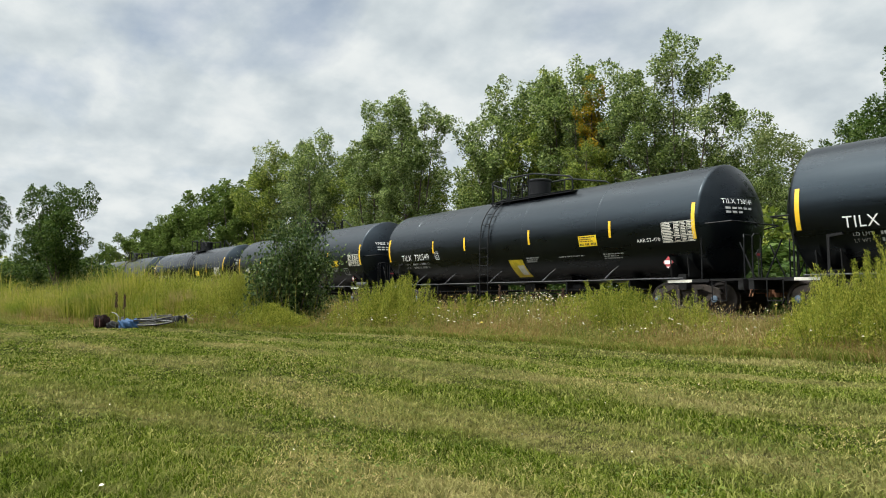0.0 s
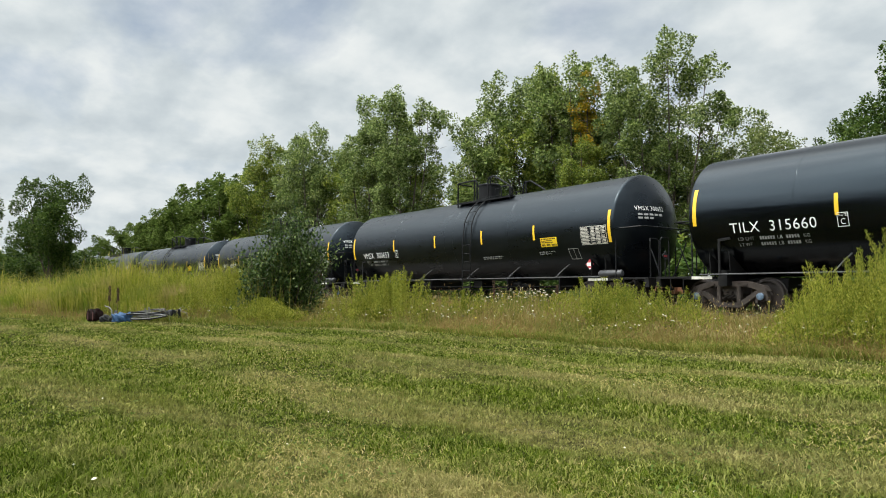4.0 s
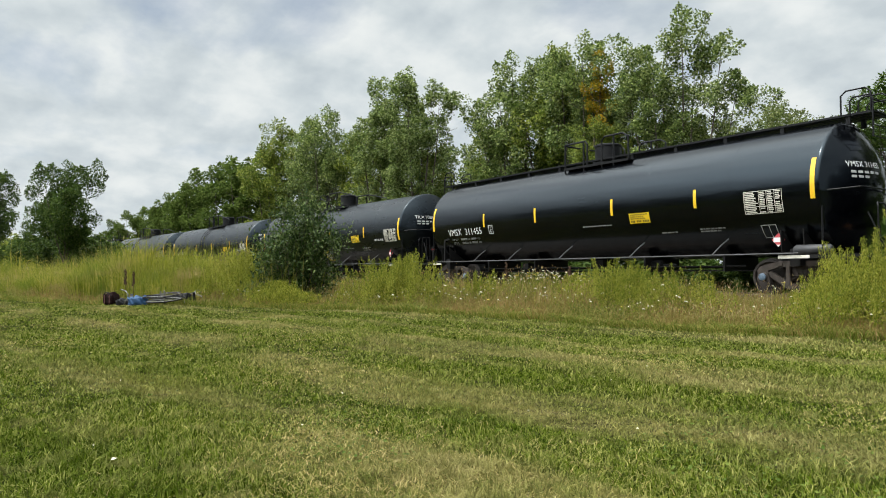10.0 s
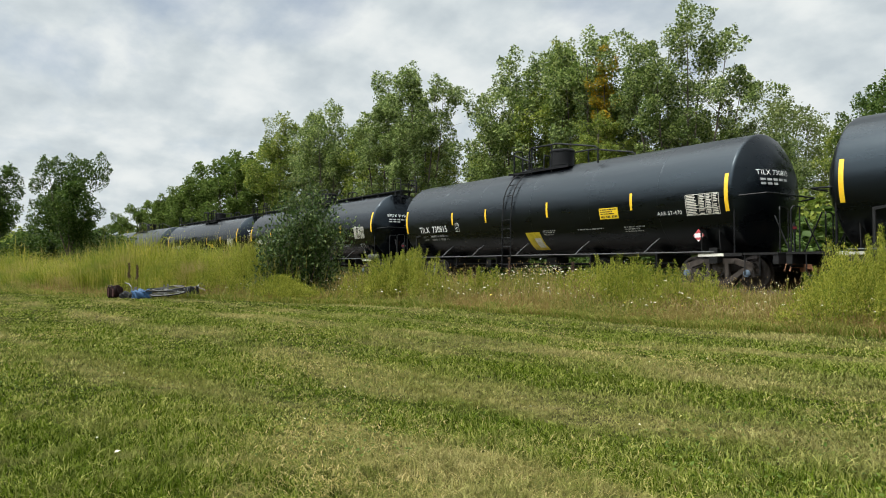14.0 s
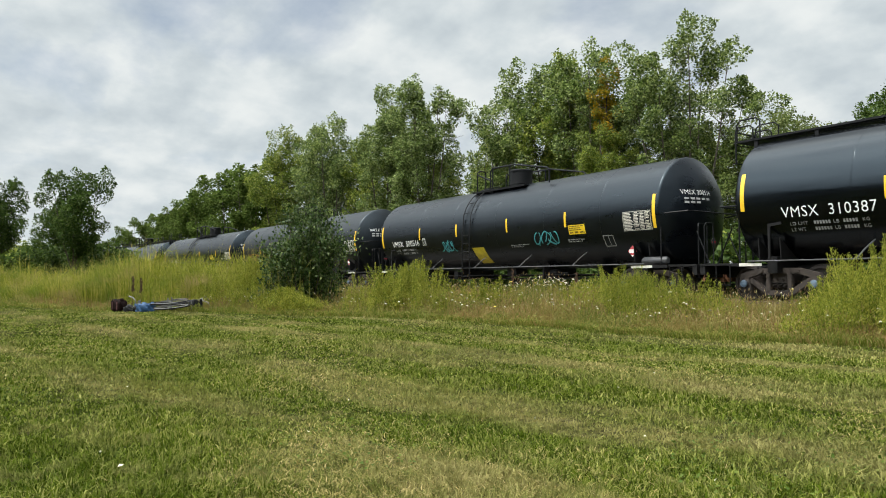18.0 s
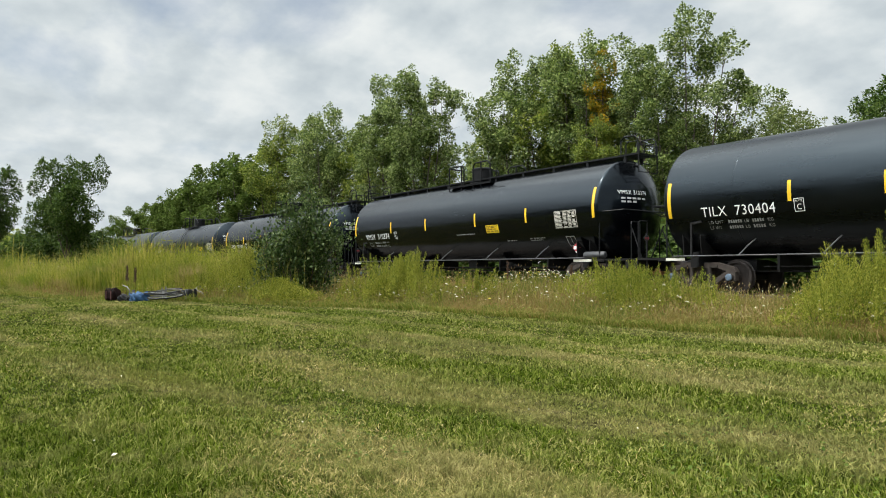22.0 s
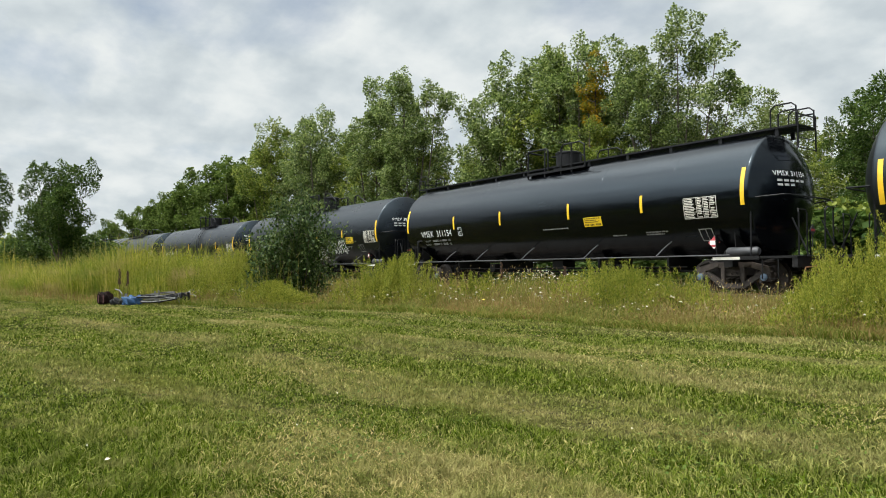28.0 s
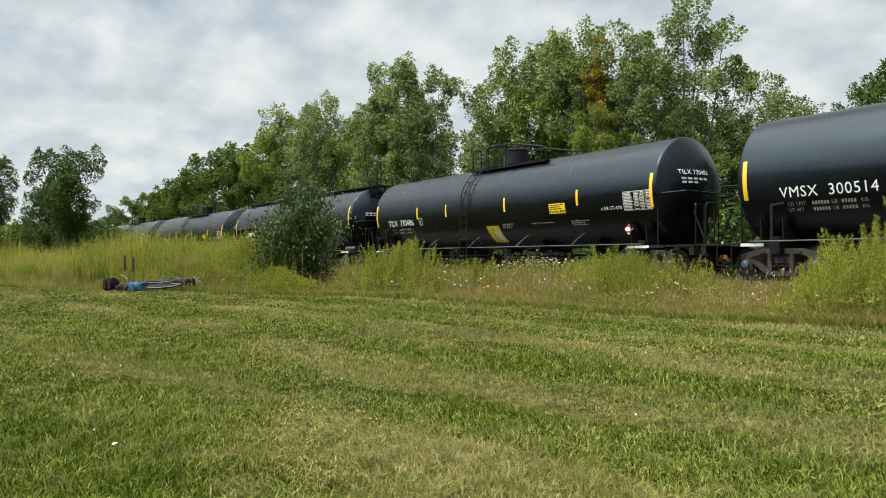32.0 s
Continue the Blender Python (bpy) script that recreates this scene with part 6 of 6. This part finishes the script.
# ---- by the lawn's edge ----
BIKE_PAINT = plain("dark_bike_paint", (0.015, 0.015, 0.017), 0.35, 0.2, 0.3, 9)
ALLOY = plain("alloy", (0.20, 0.195, 0.18), 0.45, 0.6, 0.2, 12)
RUBBER = plain("tyre_rubber", (0.02, 0.019, 0.017), 0.8, 0, 0.3, 20)
RUBBER.node_tree.nodes["Principled BSDF"].inputs["Specular IOR Level"].default_value = 0.1
SADDLE = plain("black_vinyl", (0.02, 0.02, 0.02), 0.5, 0, 0.3, 12)
BLUE = plain("blue_nylon", (0.022, 0.075, 0.17), 0.75, 0, 0.35, 7, 0.4)
BROWN = plain("brown_canvas", (0.016, 0.007, 0.006), 0.9, 0, 0.4, 9, 0.4)
for m in (SADDLE, BROWN, BIKE_PAINT):
    m.node_tree.nodes["Principled BSDF"].inputs["Specular IOR Level"].default_value = 0.12
WEBBING = plain("faded_webbing", (0.09, 0.035, 0.03), 0.8, 0, 0.3, 20)
POST_W = plain("weathered_white_paint", (0.34, 0.33, 0.30), 0.7, 0, 0.3, 9)


def wheel_parts(bike, name, x, z):
    w = part(name, Shape().spun([(-0.016, 0.305), (-0.012, 0.318), (0.012, 0.318), (0.016, 0.305), (0.006, 0.298), (-0.006, 0.298), (-0.016, 0.305)], "y", n=32, close=False).spun([(-0.04, 0.02), (0.04, 0.02)], "y", n=10).mesh(name, ALLOY, True), bike)
    w.location = (x, 0, z)
    part("tyre", Shape().spun([(0.013 * math.cos(a), 0.331 + 0.013 * math.sin(a)) for a in np.linspace(0, 2 * math.pi, 9)], "y", n=36, close=False).mesh("tyre", RUBBER, True), w)
    s = Shape()
    for i in range(28):
        a = 2 * math.pi * i / 28
        s.tube([(0.02 * math.sin(a), 0.03 * (-1) ** i, 0.02 * math.cos(a)), (0.30 * math.sin(a + 0.12), 0, 0.30 * math.cos(a + 0.12))], 0.0016, 3, False)
    part("spokes", s.mesh("spokes", ALLOY), w)


def build_bicycle(place, tilt, bars, label):
    """A bicycle lying on its side; bars: the line of its handlebar."""
    bike = tagged(new("bicycle"), label, "bicycle", "bicycles by the lawn")
    wheel_parts(bike, "rear_wheel", -0.52, 0.35)
    wheel_parts(bike, "front_wheel", 0.53, 0.35)
    s = Shape()
    s.tube([(0, 0, 0.29), (-0.14, 0, 0.80)], 0.016, 8).tube([(0, 0, 0.29), (0.40, 0, 0.70)], 0.018, 8)
    s.tube([(-0.12, 0, 0.74), (0.37, 0, 0.80)], 0.015, 8).tube([(0.36, 0, 0.86), (0.41, 0, 0.67)], 0.019, 8)
    for y in (-0.06, 0.06):
        s.tube([(0, y * 0.4, 0.29), (-0.52, y, 0.35)], 0.010, 6).tube([(-0.12, y * 0.3, 0.73), (-0.52, y, 0.35)], 0.008, 6)
    part("frame", s.mesh("frame", BIKE_PAINT, True), bike)
    s = Shape()
    for y in (-0.05, 0.05):
        s.tube([(0.41, y, 0.67), (0.46, y, 0.52), (0.53, y, 0.35)], 0.011, 6)
    part("fork", s.mesh("fork", BIKE_PAINT, True), bike)
    part("handlebar", Shape().tube(bars, 0.012, 7).tube([(0.36, 0, 0.86), (0.41, 0, 0.96)], 0.013, 7).mesh("handlebar", ALLOY, True), bike)
    part("saddle", Shape().slab([(-0.30, -0.075), (-0.27, -0.09), (-0.12, -0.03), (0.0, -0.018), (0.0, 0.018), (-0.12, 0.03), (-0.27, 0.09), (-0.30, 0.075)], "z", 0.90, 0.95).tube([(-0.14, 0, 0.80), (-0.16, 0, 0.91)], 0.012, 6).mesh("saddle", SADDLE), bike)
    s = Shape().spun([(-0.045, 0.09), (-0.04, 0.095), (-0.035, 0.09)], "y", (0, 0, 0.29), 24)
    s.tube([(0, -0.05, 0.29), (0.15, -0.07, 0.22)], 0.010, 5).tube([(0, 0.05, 0.29), (-0.15, 0.07, 0.36)], 0.010, 5)
    s.box(0.11, 0.19, -0.16, -0.07, 0.205, 0.235).box(-0.19, -0.11, 0.07, 0.16, 0.345, 0.375)
    part("crank", s.mesh("crank", ALLOY), bike)
    part("rack", Shape().tube([(-0.85, -0.06, 0.73), (-0.25, -0.06, 0.73)], 0.006, 5).tube([(-0.85, 0.06, 0.73), (-0.25, 0.06, 0.73)], 0.006, 5).tube([(-0.70, 0.06, 0.73), (-0.52, 0.06, 0.35)], 0.006, 5).mesh("rack", BIKE_PAINT), bike)
    bike.matrix_world = place @ tilt
    return bike


LIE = Matrix(((-0.972, 0, 0.237), (0.237, 0, 0.972), (0, 1, 0))).to_4x4()
build_bicycle(pose(-15.02, 3.12, 0.12) @ LIE, pose(0, 0, 0, -5, 0, 4),
              [(0.10, -0.14, 1.10), (0.16, -0.05, 1.07), (0.34, -0.02, 0.97), (0.46, 0.02, 0.96), (0.66, 0.05, 1.02), (0.71, -0.05, 1.10)],
              "dark bicycle lying on its side, its bars twisted round")
build_bicycle(pose(-15.20, 3.80, 0.10) @ LIE @ pose(0, 0, 0, 0, 180, 0), pose(0, 0, 0, -3, 0, 3),
              [(0.30, -0.12, 1.02), (0.38, -0.08, 1.00), (0.41, -0.03, 0.96), (0.41, 0.06, 0.96), (0.37, 0.13, 1.02), (0.30, 0.15, 1.10)],
              "dark bicycle lying under a blue jacket with one bar upright")


def lump(name, mat, place, size, turn, label, category, seed, rough=0.12):
    """A soft, creased bundle."""
    r = np.random.default_rng(seed)
    bm = bmesh.new()
    bmesh.ops.create_icosphere(bm, subdivisions=4, radius=0.5)
    ph = r.uniform(0, 6, 6)
    for v in bm.verts:
        p = v.co
        q = Vector([math.copysign(abs(c * 2) ** 0.6, c) * 0.5 for c in p])
        k = 1 + rough * (math.sin(p.x * 9 + ph[0] + 2 * p.z) * math.sin(p.y * 8 + ph[1]) + 0.5 * math.sin(p.x * 21 + p.z * 15 + ph[2]))
        v.co = Vector((q.x * size[0] * k, q.y * size[1] * k, (q.z + 0.5) * size[2] * k))
    me = bpy.data.meshes.new(name)
    bm.to_mesh(me)
    bm.free()
    me.polygons.foreach_set("use_smooth", np.ones(len(me.polygons), dtype=bool))
    me.materials.append(mat)
    ob = tagged(new(name, me), label, category)
    ob.matrix_world = pose(*place, 0, 0, turn)
    return ob


bag = lump("bag", BROWN, (-15.72, 2.58, -0.02), (0.26, 0.24, 0.26), 40, "dark brown canvas bag lying by the bicycle", "bag", 3, 0.10)
part("strap", Shape().tube([(-0.09, -0.10, 0.20), (-0.05, -0.13, 0.275), (0.05, -0.13, 0.275), (0.09, -0.10, 0.20)], 0.009, 6).mesh("strap", SADDLE), bag)
part("flap", Shape().box(-0.10, 0.10, -0.128, -0.116, 0.07, 0.19, 0.02).mesh("flap", BROWN), bag)
for x in (-0.06, 0.06):
    part("webbing", Shape().box(x - 0.012, x + 0.012, -0.136, -0.129, 0.05, 0.22, 0.003).mesh("webbing", WEBBING), bag, "faded red-brown webbing")
lump("jacket", BLUE, (-14.95, 2.96, -0.02), (0.34, 0.26, 0.19), 70, "crumpled blue jacket thrown beside the bicycle", "jacket", 8, 0.22)

lump("pouch", SADDLE, (-15.30, 2.74, -0.02), (0.26, 0.22, 0.14), 70, "black cloth pouch between the bag and the bicycle", "pouch", 15, 0.2)


lump("satchel", SADDLE, (-14.72, 3.84, -0.02), (0.24, 0.20, 0.25), 20, "small black satchel dropped on the bicycle's frame", "bag", 19, 0.16)


def dock_stalk(x, y, h):
    """A dead brown dock stalk with its seed head."""
    s = Shape().tube([(0, 0, -0.02), (0.02, 0, h * 0.6), (0.0, 0.01, h)], [0.006, 0.005, 0.003], 5)
    for i in range(60):
        z = h * random.uniform(0.55, 1.0)
        a, r = random.uniform(0, 6.28), random.uniform(0.008, 0.028)
        s.box(r * math.cos(a) - 0.008, r * math.cos(a) + 0.008, r * math.sin(a) - 0.008, r * math.sin(a) + 0.008, z - 0.012, z + 0.012)
    ob = tagged(new("dock_stalk", s.mesh("dock_stalk", STALK)), "dead brown dock stalk standing in the grass", "plant", "dock stalks")
    ob.location = (x, y, 0)


for x, y, h in ((-16.3, 2.95, 0.74), (-16.1, 3.08, 0.70), (-11.2, 9.6, 0.9), (-9.9, 10.2, 0.8)):
    dock_stalk(x, y, h)

post = tagged(new("marker_post", Shape().box(-0.05, 0.05, -0.05, 0.05, -0.3, 0.42, 0.012).mesh("marker_post", POST_W)), "short weathered white post beyond the track", "post")
post.location = (-9.6, 20.9, -0.1)


# ---- what moves ----
def motions():
    for car, x0 in CARS:
        walk(car, [(t, on_track(x0 + travel(t))) for t in range(0, 33)])
    # every wheelset turns alike: those in front of a truck share one set of keys, those behind another
    for q in (-1, 1):
        first = WHEELS[q][0]
        walk(first, [(i / FPS, pose(q * 0.89, 0, 0.457, 0, math.degrees(travel(i / FPS) / 0.457) % 360, 0)) for i in range(0, 32 * FPS + 1)])
        for w in WHEELS[q][1:]:
            w.rotation_mode = "QUATERNION"
            w.animation_data_create()
            w.animation_data.action = first.animation_data.action
            w.animation_data.action_slot = first.animation_data.action_slot


motions()
